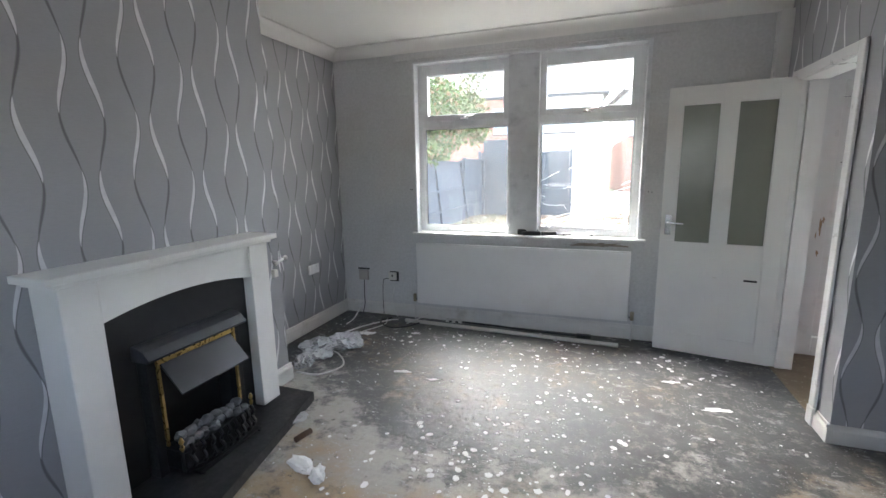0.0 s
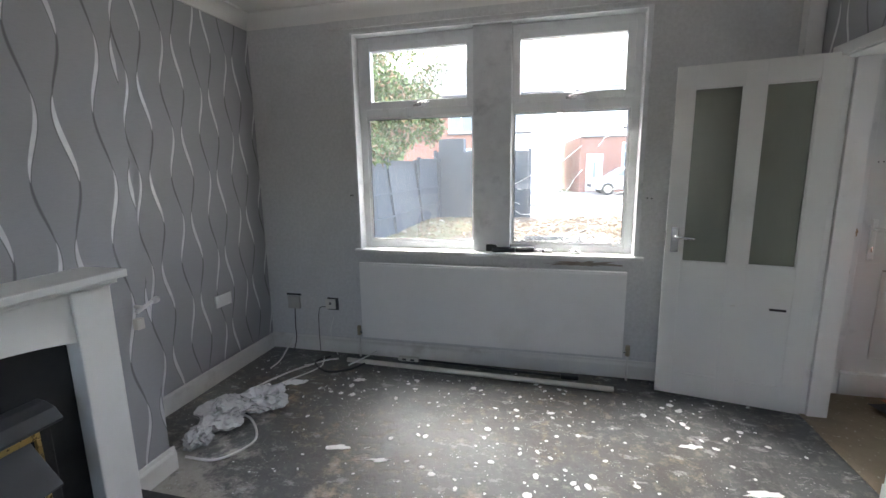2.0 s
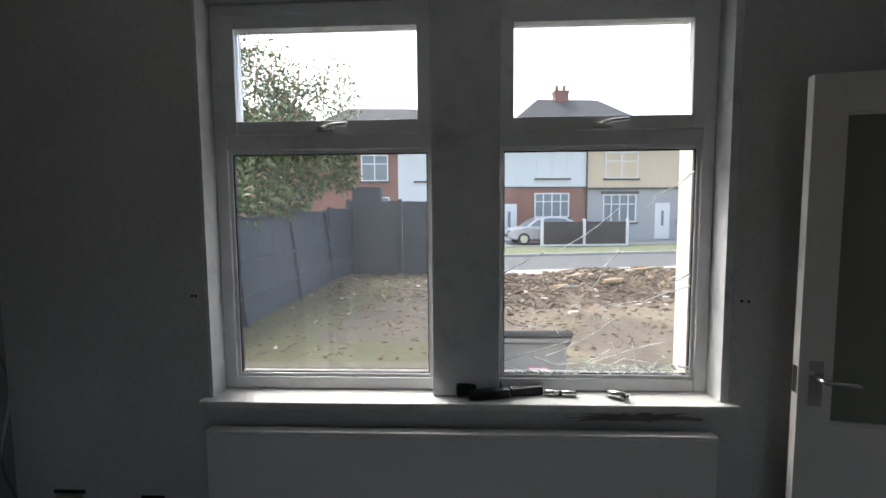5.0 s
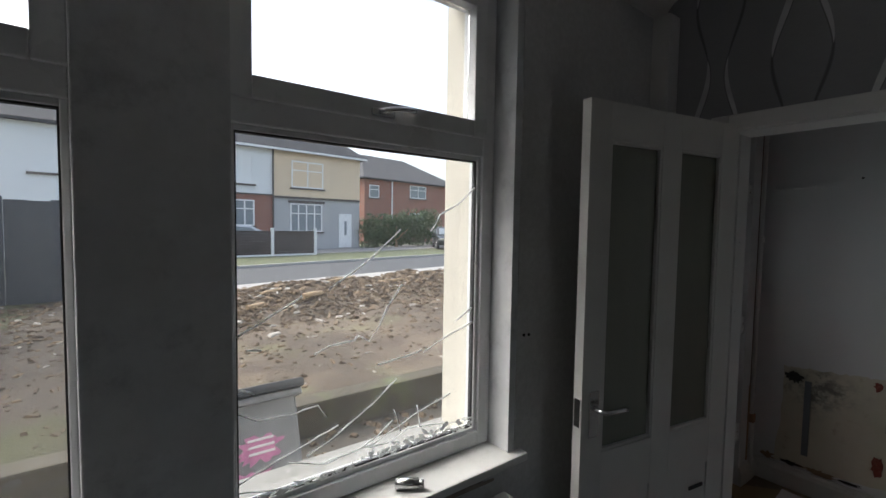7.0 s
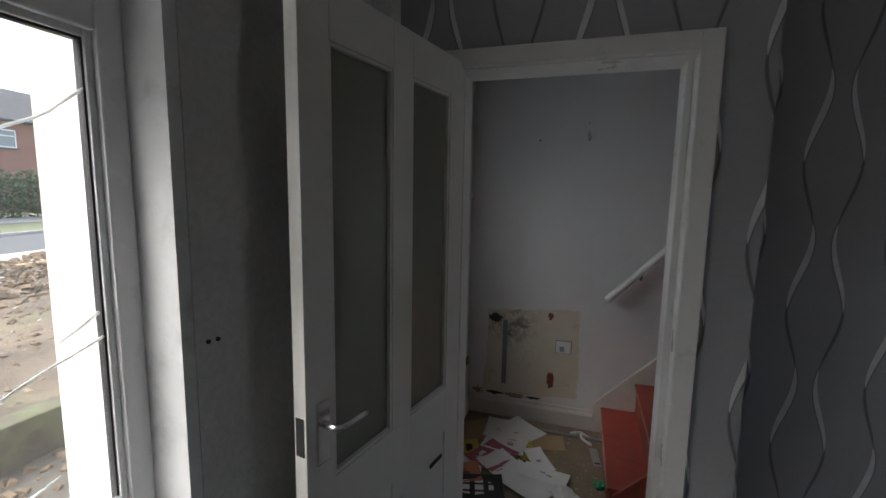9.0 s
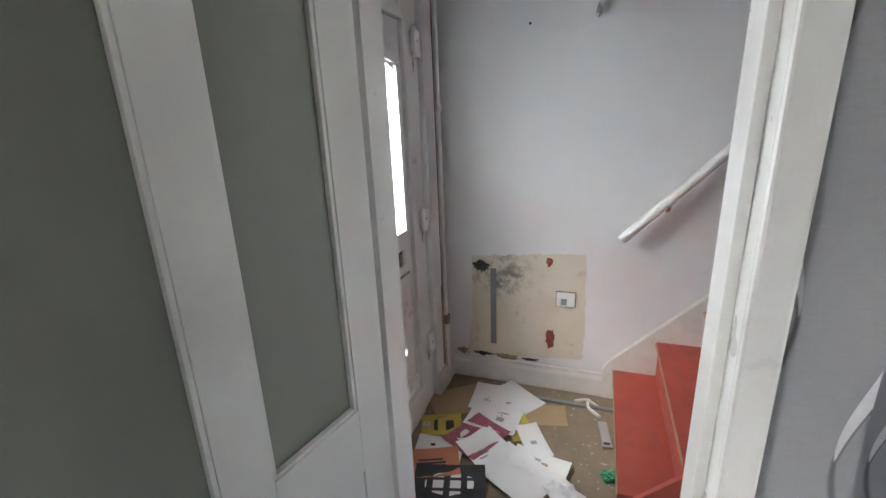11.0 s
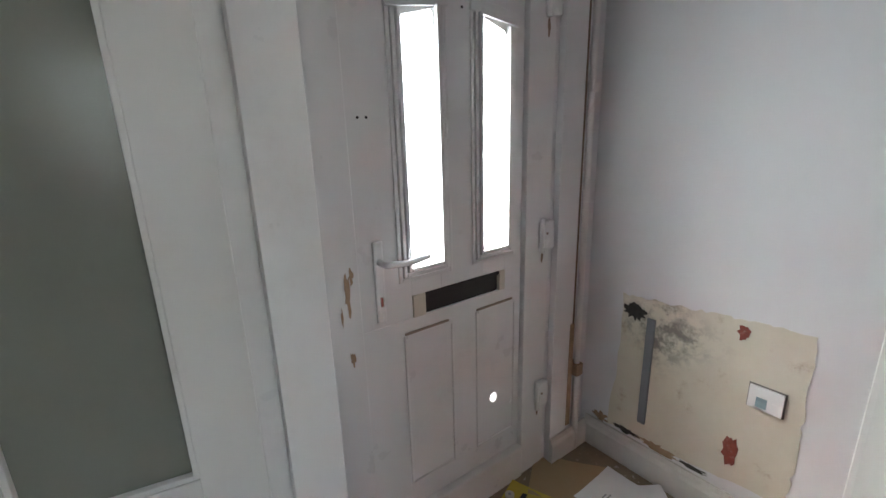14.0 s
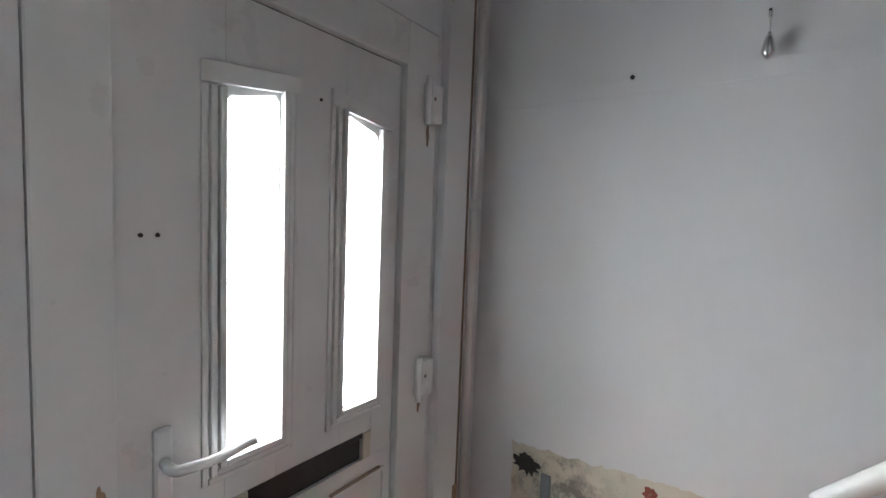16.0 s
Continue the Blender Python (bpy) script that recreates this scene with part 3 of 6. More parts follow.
# ---- sockets and cables on the window wall ----
M_PLATE = simple("old_white_plastic", (0.62, 0.6, 0.55), 0.4, vary=0.08)
M_DARKGAP = simple("dark_gap", (0.03, 0.03, 0.03), 0.9)
box1 = holder("telephone_box", "grey square junction box on the window wall", "junction box")
part("body", boxes((-0.645, -0.54, -0.022, -0.0015, 0.345, 0.45), bevel=0.005), simple("grey_beige_plastic", (0.42, 0.39, 0.36), 0.5), box1)
part("top_edge", boxes((-0.66, -0.53, -0.006, -0.0015, 0.453, 0.468), bevel=0.001), M_DARKGAP, box1)
box2 = holder("wall_socket", "white wall socket pulled loose from the window wall", "socket")
part("back_box", boxes((-0.3, -0.205, -0.004, -0.0015, 0.35, 0.45), bevel=0.001), M_DARKGAP, box2)
part("face_plate", boxes((-0.305, -0.22, -0.032, -0.02, 0.365, 0.445), bevel=0.004), M_PLATE, box2)
part("switch", boxes((-0.27, -0.255, -0.036, -0.031, 0.4, 0.42), bevel=0.001), M_BLACK, box2)
part("lug", boxes((-0.29, -0.235, -0.021, -0.003, 0.375, 0.435)), M_PLATE, box2)
alc = holder("double_socket", "white double socket on the patterned side wall", "socket")
part("face_plate", boxes((LX + 0.0015, LX + 0.014, -0.605, -0.455, 0.515, 0.6), bevel=0.003), M_SATIN, alc)
for y in (-0.57, -0.5):
    part("switch", boxes((LX + 0.013, LX + 0.018, y, y + 0.012, 0.565, 0.585), bevel=0.001), M_SATIN, alc)
M_CORD_W = simple("white_cable", (0.7, 0.69, 0.66), 0.45)
M_CORD_B = simple("black_cable", (0.02, 0.02, 0.022), 0.5)


def cable(pts, r, mat, label):
    return thing("cable", tube(bezier(pts, 8), r, 7), mat, label, "cable")


cable([(-0.59, -0.012, 0.345), (-0.59, -0.024, 0.2), (-0.585, -0.03, 0.1), (-0.6, -0.05, 0.006)], 0.004, M_CORD_B, "thin black cable hanging from the junction box")
cable([(-0.3, -0.025, 0.38), (-0.36, -0.03, 0.36), (-0.375, -0.03, 0.2), (-0.37, -0.035, 0.006)], 0.003, M_CORD_B, "thin black cable hanging from the loose socket")
cable([(-0.24, -0.03, 0.3), (-0.27, -0.035, 0.18), (-0.25, -0.04, 0.08), (-0.2, -0.07, 0.006)], 0.003, M_CORD_W, "thin pale cable under the loose socket")
cable([(-0.16, -0.14, 0.007), (-0.25, -0.2, 0.007), (-0.4, -0.42, 0.008), (-0.5, -0.7, 0.008), (-0.47, -0.95, 0.008), (-0.28, -1.02, 0.008), (-0.12, -1.2, 0.008), (-0.2, -1.38, 0.008), (-0.38, -1.4, 0.008)], 0.0065, M_CORD_W, "white cable snaking over the bare floor")
cable([(-0.58, -0.4, 0.006), (-0.56, -0.3, 0.03), (-0.55, -0.2, 0.1), (-0.57, -0.12, 0.13), (-0.6, -0.09, 0.12)], 0.006, M_CORD_W, "white cable end standing up off the floor")
cable([(-0.24, -0.11, 0.006), (-0.3, -0.24, 0.007), (-0.15, -0.36, 0.007), (0.0, -0.3, 0.007), (0.08, -0.19, 0.012)], 0.008, M_CORD_B, "thick black cable coiled on the floor")
cable([(-0.45, -0.72, 0.006), (-0.33, -0.52, 0.006), (-0.23, -0.3, 0.006), (-0.28, -0.14, 0.006)], 0.005, M_CORD_W, "white cable running over the bare floor")
cable([(-0.02, -0.26, 0.02), (0.06, -0.2, 0.05), (0.14, -0.1, 0.075)], 0.006, M_CORD_W, "short white cable leaning on the skirting")
thing("floor_pipe", tube([(-0.07, -0.165, 0.018), (0.9, -0.2, 0.018), (1.83, -0.235, 0.018)], 0.0175, 12), simple("dusty_white_pipe", (0.66, 0.64, 0.58), 0.5, dirt=(0.35, 0.3, 0.25), dirt_amount=0.4), "long dusty white plastic pipe on the floor", "pipe")
strip = holder("extension_lead", "black extension lead with a white socket end on the floor", "extension lead")
part("socket_end", boxes((0.3, 0.46, -0.07, -0.03, 0.001, 0.03), bevel=0.006), M_PLATE, strip)
for x in (0.335, 0.4):
    part("outlet", boxes((x, x + 0.03, -0.072, -0.066, 0.008, 0.022)), M_BLACK, strip)
part("lead", tube(bezier([(0.46, -0.05, 0.012), (0.8, -0.06, 0.012), (1.1, -0.09, 0.012), (1.5, -0.1, 0.012)], 5), 0.009, 8), M_BLACK, strip)
part("plug", boxes((1.5, 1.62, -0.125, -0.075, 0.001, 0.03), bevel=0.008), M_BLACK, strip)
for x, z in ((-0.05, 1.255), (-0.035, 1.255), (2.0, 1.235), (2.025, 1.233)):
    thing("wall_plug", tube([(x, -0.004, z), (x, 0.0, z)], 0.005, 8), M_DARKGAP, "small dark screw hole in the wall", "screw hole", "screw holes")

# ---- fireplace ----
M_WOODW = simple("white_mdf", (0.74, 0.73, 0.70), 0.4, vary=0.06, scale=4, bump=0.05, dirt=(0.4, 0.36, 0.32), dirt_amount=0.25)
M_SLATE = simple("black_slate", (0.022, 0.022, 0.023), 0.5, vary=0.4, scale=18, bump=0.3, dirt=(0.12, 0.115, 0.11), dirt_amount=0.3)
M_BACKP = simple("matt_black_panel", (0.012, 0.012, 0.014), 0.5, vary=0.3)
M_GREYM = simple("grey_metal_hood", (0.055, 0.057, 0.062), 0.42, metal=0.3, vary=0.2, scale=12)
M_BRASS = simple("dull_brass", (0.45, 0.31, 0.12), 0.3, metal=1.0, vary=0.3, scale=30)
M_IRON = simple("cast_iron", (0.018, 0.018, 0.019), 0.55, metal=0.3, vary=0.3, scale=40, bump=0.4)
M_COAL = simple("ash_grey_coal", (0.16, 0.16, 0.16), 0.9, vary=0.6, scale=30, bump=0.8, fine=70)
FC = -2.33
sur = holder("fireplace_surround", "white wooden fireplace surround with an arched header", "fireplace surround")
for y0, y1 in ((-2.87, -2.73), (-1.93, -1.79)):
    part("pilaster", boxes((BX + 0.001, -0.2, y0, y1, 0.062, 1.035), bevel=0.006, seg=3), M_WOODW, sur)
arch = [(-2.729, 1.034), (-2.729, 0.855)] + [(FC + 0.399 * math.sin(t), 0.855 + 0.085 * (math.cos(t * 1.0) ** 2)) for t in [(-math.pi / 2) + k * math.pi / 24 for k in range(1, 24)]] + [(-1.931, 0.855), (-1.931, 1.034)]
arch = [(y, z if z > 1 else 0.855 + 0.045 * (1 - ((y - FC) / 0.399) ** 2)) for y, z in arch]
part("header", prism(arch, BX + 0.001, -0.21, 'x'), M_WOODW, sur)
part("frieze_moulding", boxes((BX + 0.001, -0.185, -2.89, -1.77, 1.035, 1.055), bevel=0.006), M_WOODW, sur)
part("mantel_shelf", boxes((BX + 0.001, -0.155, -2.925, -1.752, 1.056, 1.086), bevel=0.005), M_WOODW, sur)
thing("hearth", prism([(BX + 0.001, -1.69), (-0.022, -1.69), (0.19, -2.77), (0.19, -2.98), (BX + 0.001, -2.98)], 0.001, 0.061, 'z', 0.004), M_SLATE, "black slate hearth slab with dust", "hearth")
back = holder("hearth_back_panel", "matt black fireplace back panel behind the fire", "fireplace panel")
part("side_panel", boxes((BX + 0.002, -0.262, -2.729, -2.6, 0.062, 0.85)), M_BACKP, back)
part("side_panel", boxes((BX + 0.002, -0.262, -2.1, -1.931, 0.062, 0.85)), M_BACKP, back)
part("top_panel", boxes((BX + 0.002, -0.262, -2.729, -1.931, 0.85, 0.945)), M_BACKP, back)
part("middle_panel", boxes((BX + 0.002, -0.262, -2.6, -2.1, 0.69, 0.85)), M_BACKP, back)
part("firebox_back", boxes((BX + 0.002, BX + 0.03, -2.6, -2.1, 0.062, 0.69)), M_BACKP, back)
fire = holder("electric_fire", "black electric fire with brass trim and a coal basket", "electric fire")
for y0, y1 in ((-2.615, -2.575), (-2.125, -2.085)):
    part("side_casing", boxes((-0.262, -0.2, y0, y1, 0.062, 0.63), bevel=0.004), M_IRON, fire)
hood = [(-0.262, 0.7), (-0.225, 0.697), (-0.185, 0.68), (-0.155, 0.645), (-0.165, 0.632), (-0.262, 0.632)]
part("hood", prism([(x, z) for x, z in hood], -2.63, -2.07, 'y', 0.003), M_GREYM, fire, "grey metal hood")
part("brass_trim", boxes((-0.2, -0.186, -2.575, -2.125, 0.6, 0.622), bevel=0.003), M_BRASS, fire, "brass top trim")
for y in (-2.575, -2.139):
    part("brass_trim", boxes((-0.2, -0.186, y, y + 0.014, 0.2, 0.6), bevel=0.003), M_BRASS, fire, "brass side trim")
part("canopy", prism([(-0.2, 0.6), (-0.085, 0.47), (-0.085, 0.462), (-0.21, 0.59)], -2.55, -2.15, 'y', 0.001), M_GREYM, fire, "sloping grey metal canopy")
for y in (-2.56, -2.13):
    f = part("finial", tube([(-0.12, y, 0.18), (-0.12, y, 0.2), (-0.12, y, 0.215), (-0.12, y, 0.23), (-0.12, y, 0.25)], [0.006, 0.012, 0.006, 0.013, 0.004], 10), M_BRASS, fire, "brass finial")
    part("post", tube([(-0.12, y, 0.075), (-0.12, y, 0.18)], 0.01, 8), M_IRON, fire)
part("basket_rail", tube([(-0.12, -2.56, 0.175), (-0.085, -2.5, 0.19), (-0.07, -2.35, 0.2), (-0.085, -2.2, 0.19), (-0.12, -2.13, 0.175)], 0.008, 8), M_IRON, fire)
part("basket_rail", tube([(-0.11, -2.56, 0.085), (-0.075, -2.5, 0.085), (-0.055, -2.35, 0.085), (-0.075, -2.2, 0.085), (-0.11, -2.13, 0.085)], 0.01, 8), M_IRON, fire)
for k in range(9):
    y = -2.53 + k * 0.045
    dx = 0.045 * (1 - ((y - FC) / 0.22) ** 2)
    part("fret_bar", tube(bezier([(-0.105 + dx, y, 0.088), (-0.085 + dx, y, 0.12), (-0.105 + dx, y, 0.15), (-0.09 + dx, y, 0.18), (-0.11 + dx, y, 0.205)], 4), [0.009] * 17, 6), M_IRON, fire)
part("ash_tray", boxes((-0.13, -0.045, -2.54, -2.15, 0.062, 0.076), bevel=0.004), M_IRON, fire)
for y in (-2.53, -2.17):
    part("foot", tube([(-0.06, y, 0.075), (-0.045, y, 0.068), (-0.035, y, 0.069)], 0.007, 6), M_IRON, fire)
fire.location.y = 0.022
rnd = random.Random(11)
for k in range(16):
    bm = bmesh.new()
    bmesh.ops.create_icosphere(bm, subdivisions=2, radius=1)
    s = Vector((rnd.uniform(0.022, 0.034), rnd.uniform(0.026, 0.04), rnd.uniform(0.018, 0.028)))
    c = Vector((-0.13 - 0.045 * (k % 2) + rnd.uniform(-0.01, 0.01), -2.52 + 0.34 * (k // 2) / 7, 0.2 + 0.02 * (k % 2) + rnd.uniform(-0.01, 0.01)))
    for v in bm.verts:
        v.co = c + Vector([v.co[i] * s[i] * (1 + 0.35 * noise.noise(v.co * 1.7 + Vector((k, 0, 0)))) for i in range(3)])
    part("coal", bm, M_COAL, fire, "ash-grey imitation coal")
part("coal_bed", boxes((-0.25, -0.1, -2.56, -2.14, 0.076, 0.175), bevel=0.01), M_IRON, fire)

# ---- inner door and its frame ----
M_FROST = Mat("obscured_glass", 0.2)
M_FROST.bsdf.inputs["Transmission Weight"].default_value = 0.3
M_FROST.color(M_FROST.mix(M_FROST.noise(3, 3, stretch=(1, 1, 0.4)), (0.27, 0.285, 0.235), (0.36, 0.37, 0.315)))
M_FROST.bump(M_FROST.noise(220, 2), 0.06, 0.001)
M_DOOR = simple("aged_white_door_paint", (0.70, 0.69, 0.66), 0.34, vary=0.06, scale=4, bump=0.06, fine=40, dirt=(0.42, 0.38, 0.32), dirt_amount=0.3)
hinge, free = Vector((2.83, -0.292, 0)), Vector((2.092, -0.155, 0))
ang = math.degrees(math.atan2(free.y - hinge.y, free.x - hinge.x))
door = holder("door_1", "white panelled inner door with two tall obscured glass panes, standing open", "door", pose(hinge.x, hinge.y, 0, 0, 0, ang), kind="structure")
# local x runs from the hinge to the free edge; the face seen from the room is +y
DW, T = 0.755, 0.018
GZ0, GZ1 = 0.865, 1.865
P1, P2 = (0.1, 0.33), (0.425, 0.665)
bars = ((0, P1[0], 0.012, 1.985), (P2[1], DW, 0.012, 1.985), (P1[1], P2[0], 0.012, 1.985))
for x0, x1, z0, z1 in bars:
    part("stile", boxes((x0, x1, -T, T, z0, z1), bevel=0.002), M_DOOR, door)
for a, b in (P1, P2):
    part("top_rail", boxes((a, b, -T, T, GZ1, 1.985), bevel=0.002), M_DOOR, door)
    part("lock_rail", boxes((a, b, -T, T, 0.7, GZ0), bevel=0.002), M_DOOR, door)
    part("bottom_rail", boxes((a, b, -T, T, 0.012, 0.16), bevel=0.002), M_DOOR, door)
    part("lower_panel", boxes((a, b, -T + 0.009, T - 0.006, 0.16, 0.7)), M_DOOR, door)
    part("glazing_bead", ring(a, b, GZ0, GZ1, 0.009, -T + 0.003, T - 0.003, 0.002), M_DOOR, door)
    part("pane", boxes((a + 0.006, b - 0.006, -0.003, 0.003, GZ0 + 0.006, GZ1 - 0.006)), M_FROST.m, door, "obscured grey-green glass")
hd = part("handle_plate", boxes((DW - 0.07, DW - 0.028, T, T + 0.006, 0.925, 1.075), bevel=0.003), M_CHROME, door, "chrome handle plate")
part("lever", tube(bezier([(DW - 0.05, T + 0.005, 1.02), (DW - 0.05, T + 0.04, 1.02), (DW - 0.07, T + 0.048, 1.018), (DW - 0.15, T + 0.045, 1.014)], 5), 0.0085, 10), M_CHROME, hd, "chrome lever handle")
part("latch_plate", boxes((DW, DW + 0.0015, -0.012, 0.012, 0.96, 1.05)), M_DARKGAP, door)
part("scar", boxes((0.12, 0.2, T - 0.004, T + 0.001, 0.612, 0.626), bevel=0.002), M_DARKGAP, door, "dark gouge in the paint")
part("scar", boxes((0.365, 0.39, T - 0.004, T + 0.001, 0.618, 0.628), bevel=0.002), M_PLATE, door, "filled scar in the paint")
for z in (0.25, 1.75):
    part("hinge", tube([(0.0, -T - 0.004, z - 0.05), (0.0, -T - 0.004, z + 0.05)], 0.006, 8), M_DOOR, door)
fr = holder("door_frame_1", "white gloss painted door lining and architrave", "door frame", kind="structure")
part("lining", boxes((RX - 0.004, RX2 + 0.02, DY1 - 0.003, DY1 + 0.02, 0.002, DZ), bevel=0.002), M_GLOSS, fr)
part("lining", boxes((RX - 0.004, RX2 + 0.02, DY0 - 0.02, DY0 + 0.003, 0.002, DZ), bevel=0.002), M_GLOSS, fr)
part("lining_head", boxes((RX - 0.004, RX2 + 0.02, DY0 + 0.003, DY1 - 0.003, DZ - 0.02, DZ + 0.003), bevel=0.002), M_GLOSS, fr)
part("stop", boxes((RX + 0.05, RX2 + 0.02, DY0 + 0.0035, DY0 + 0.024, 0.002, DZ - 0.021), bevel=0.002), M_GLOSS, fr)
part("stop", boxes((RX + 0.05, RX2 + 0.02, DY1 - 0.026, DY1 - 0.0035, 0.002, DZ - 0.021), bevel=0.002), M_GLOSS, fr)
part("architrave", boxes((RX - 0.022, RX - 0.0045, DY0 - 0.058, DY0 + 0.004, 0.105, DZ + 0.045), bevel=0.006), M_GLOSS, fr)
part("plinth_block", boxes((RX - 0.027, RX - 0.0045, DY0 - 0.062, DY0 + 0.006, 0.002, 0.105), bevel=0.004), M_GLOSS, fr)
part("architrave", boxes((RX - 0.022, RX - 0.0045, DY1 - 0.004, DY1 + 0.058, 0.002, DZ + 0.045), bevel=0.006), M_GLOSS, fr)
part("architrave_head", boxes((RX - 0.022, RX - 0.0045, DY0 + 0.004, DY1 - 0.004, DZ - 0.015, DZ + 0.045), bevel=0.006), M_GLOSS, fr)
part("hall_architrave", boxes((RX2 + 0.0205, RX2 + 0.038, DY0 - 0.055, DY0 + 0.006, 0.002, DZ + 0.045), bevel=0.008), M_GLOSS, fr)

before_hall = set(bpy.data.objects)
# ---- hall: entrance door ----
M_UPD = simple("entrance_door_plastic", (0.70, 0.70, 0.69), 0.32, vary=0.05, scale=4, bump=0.05, dirt=(0.40, 0.37, 0.33), dirt_amount=0.3)
M_FGLASS = glass("rain_pattern_glass", (0.96, 0.97, 0.97), 0.3)
fd = holder("door_2", "white plastic entrance door with two narrow arched panes and a letter slot", "door", kind="structure")
Y0, Y1 = 0.148, 0.195
LX0, LX1, LZ0, LZ1 = 3.163, 3.808, 0.15, 1.882
part("door_frame", boxes((FDX0 + 0.002, LX0 - 0.003, 0.128, 0.2, 0.002, 1.998), (LX1 + 0.003, FDX1 - 0.002, 0.128, 0.2, 0.002, 1.998), (LX0 - 0.003, LX1 + 0.003, 0.128, 0.2, LZ1 + 0.003, 1.998), bevel=0.004), M_UPD, fd)
part("threshold", boxes((LX0 - 0.003, LX1 + 0.003, 0.12, 0.2, 0.002, LZ0 - 0.004), bevel=0.006), M_UPD, fd)
G1, G2, GB, GT = (3.338, 3.448), (3.622, 3.727), 1.012, 1.695
part("leaf_stile", boxes((LX0, G1[0], Y0, Y1, 0.845, LZ1), bevel=0.002), M_UPD, fd)
part("leaf_stile", boxes((G1[1], G2[0], Y0, Y1, 0.918, LZ1), bevel=0.002), M_UPD, fd)
part("leaf_stile", boxes((G2[1], LX1, Y0, Y1, 0.845, LZ1), bevel=0.002), M_UPD, fd)
part("leaf_rail", boxes((G1[0], G1[1], Y0, Y1, 0.918, GB), (G2[0], G2[1], Y0, Y1, 0.918, GB)), M_UPD, fd)
for g, lean in ((G1, 1), (G2, -1)):
    a, b = (GT, GT + 0.022) if lean > 0 else (GT + 0.022, GT - 0.005)
    part("arched_rail", prism([(g[0], LZ1 - 0.001), (g[0], a - 0.012), (g[0] + 0.010, a), (g[1] - 0.010, b), (g[1], b - 0.012), (g[1], LZ1 - 0.001)], Y0, Y1, 'y'), M_UPD, fd)
    for k, (e, d) in enumerate(((0.045, 0.006), (0.03, 0.011), (0.015, 0.016))):
        part("moulding", boxes((g[0] - e, g[0] - e + 0.012, Y0 - d, Y0 + 0.001, GB - e, a + 0.012), (g[1] + e - 0.012, g[1] + e, Y0 - d, Y0 + 0.001, GB - e, b + 0.012),
                               (g[0] - e + 0.012, g[1] + e - 0.012, Y0 - d, Y0 + 0.001, GB - e, GB - e + 0.012), bevel=0.003), M_UPD, fd)
    part("moulding_head", prism([(g[0] - 0.046, a + 0.0125), (g[1] + 0.046, b + 0.0125), (g[1] + 0.046, b + 0.05), (g[0] - 0.046, a + 0.05)], Y0 - 0.011, Y0 + 0.001, 'y', 0.002), M_UPD, fd)
    p = part("pane", boxes((g[0] - 0.004, g[1] + 0.004, Y0 + 0.02, Y0 + 0.026, GB - 0.004, GT + 0.04)), M_FGLASS, fd, "rain-patterned obscured glass")
    p.visible_shadow = False
# letter slot
SX0, SX1, SZ0, SZ1 = 3.385, 3.70, 0.848, 0.916
part("letter_surround", boxes((G1[0], SX0, Y0 - 0.004, Y1, 0.845, 0.918), (SX1, G2[1], Y0 - 0.004, Y1, 0.845, 0.918), bevel=0.003), simple("yellowed_plastic", (0.6, 0.57, 0.48), 0.4), fd, "yellowed letter slot surround")
part("letter_flap", boxes((SX0, SX1, Y0 + 0.01, Y0 + 0.03, 0.845, 0.918)), M_BLACK, fd, "black letter slot brush")
part("flap_bar", boxes((SX0, SX1, Y0 - 0.002, Y0 + 0.008, 0.905, 0.918), bevel=0.002), M_BLACK, fd)


def holed(x0, x1, z0, z1, cx, cz, r, y0, y1, n=24):
    bm = bmesh.new()
    rows = []
    for y in (y0, y1):
        inner, outer = [], []
        for k in range(n):
            t = 2 * math.pi * (k + 0.5) / n
            d = Vector((math.cos(t), math.sin(t)))
            s = min(((x1 - cx) / d.x if d.x > 0 else (x0 - cx) / d.x) if abs(d.x) > 1e-6 else 9, ((z1 - cz) / d.y if d.y > 0 else (z0 - cz) / d.y) if abs(d.y) > 1e-6 else 9)
            inner.append(bm.verts.new((cx + r * d.x, y, cz + 1.25 * r * d.y)))
            outer.append(bm.verts.new((cx + s * d.x, y, cz + s * d.y)))
        rows.append((inner, outer))
    for k in range(n):
        j = (k + 1) % n
        for inner, outer in rows:
            bm.faces.new((inner[k], inner[j], outer[j], outer[k]))
        bm.faces.new((rows[0][0][k], rows[0][0][j], rows[1][0][j], rows[1][0][k]))
    return bm


PA, PB = (3.3, 3.49), (3.59, 3.782)
part("leaf_lower", boxes((LX0, PB[0], Y0, Y1, LZ0, 0.845), (PB[1], LX1, Y0, Y1, LZ0, 0.845), (PB[0], PB[1], Y0, Y1, LZ0, 0.36), (PB[0], PB[1], Y0, Y1, 0.5, 0.845)), M_UPD, fd)
part("leaf_patch", holed(PB[0], PB[1], 0.36, 0.5, 3.676, 0.42, 0.017, Y0, Y1), M_UPD, fd)
for (a, b) in (PA, PB):
    part("panel_groove", boxes((a, a + 0.008, Y0 - 0.005, Y0 + 0.001, 0.24, 0.795), (b - 0.008, b, Y0 - 0.005, Y0 + 0.001, 0.24, 0.795), (a + 0.008, b - 0.008, Y0 - 0.007, Y0 + 0.001, 0.785, 0.797), (a + 0.008, b - 0.008, Y0 - 0.005, Y0 + 0.001, 0.24, 0.25), bevel=0.002), M_UPD, fd)
    part("grime_line", boxes((a + 0.004, b - 0.02, Y0 - 0.0075, Y0 - 0.001, 0.7972, 0.803)), simple("brown_grime", (0.3, 0.25, 0.2), 0.9), fd, "brown grime line")
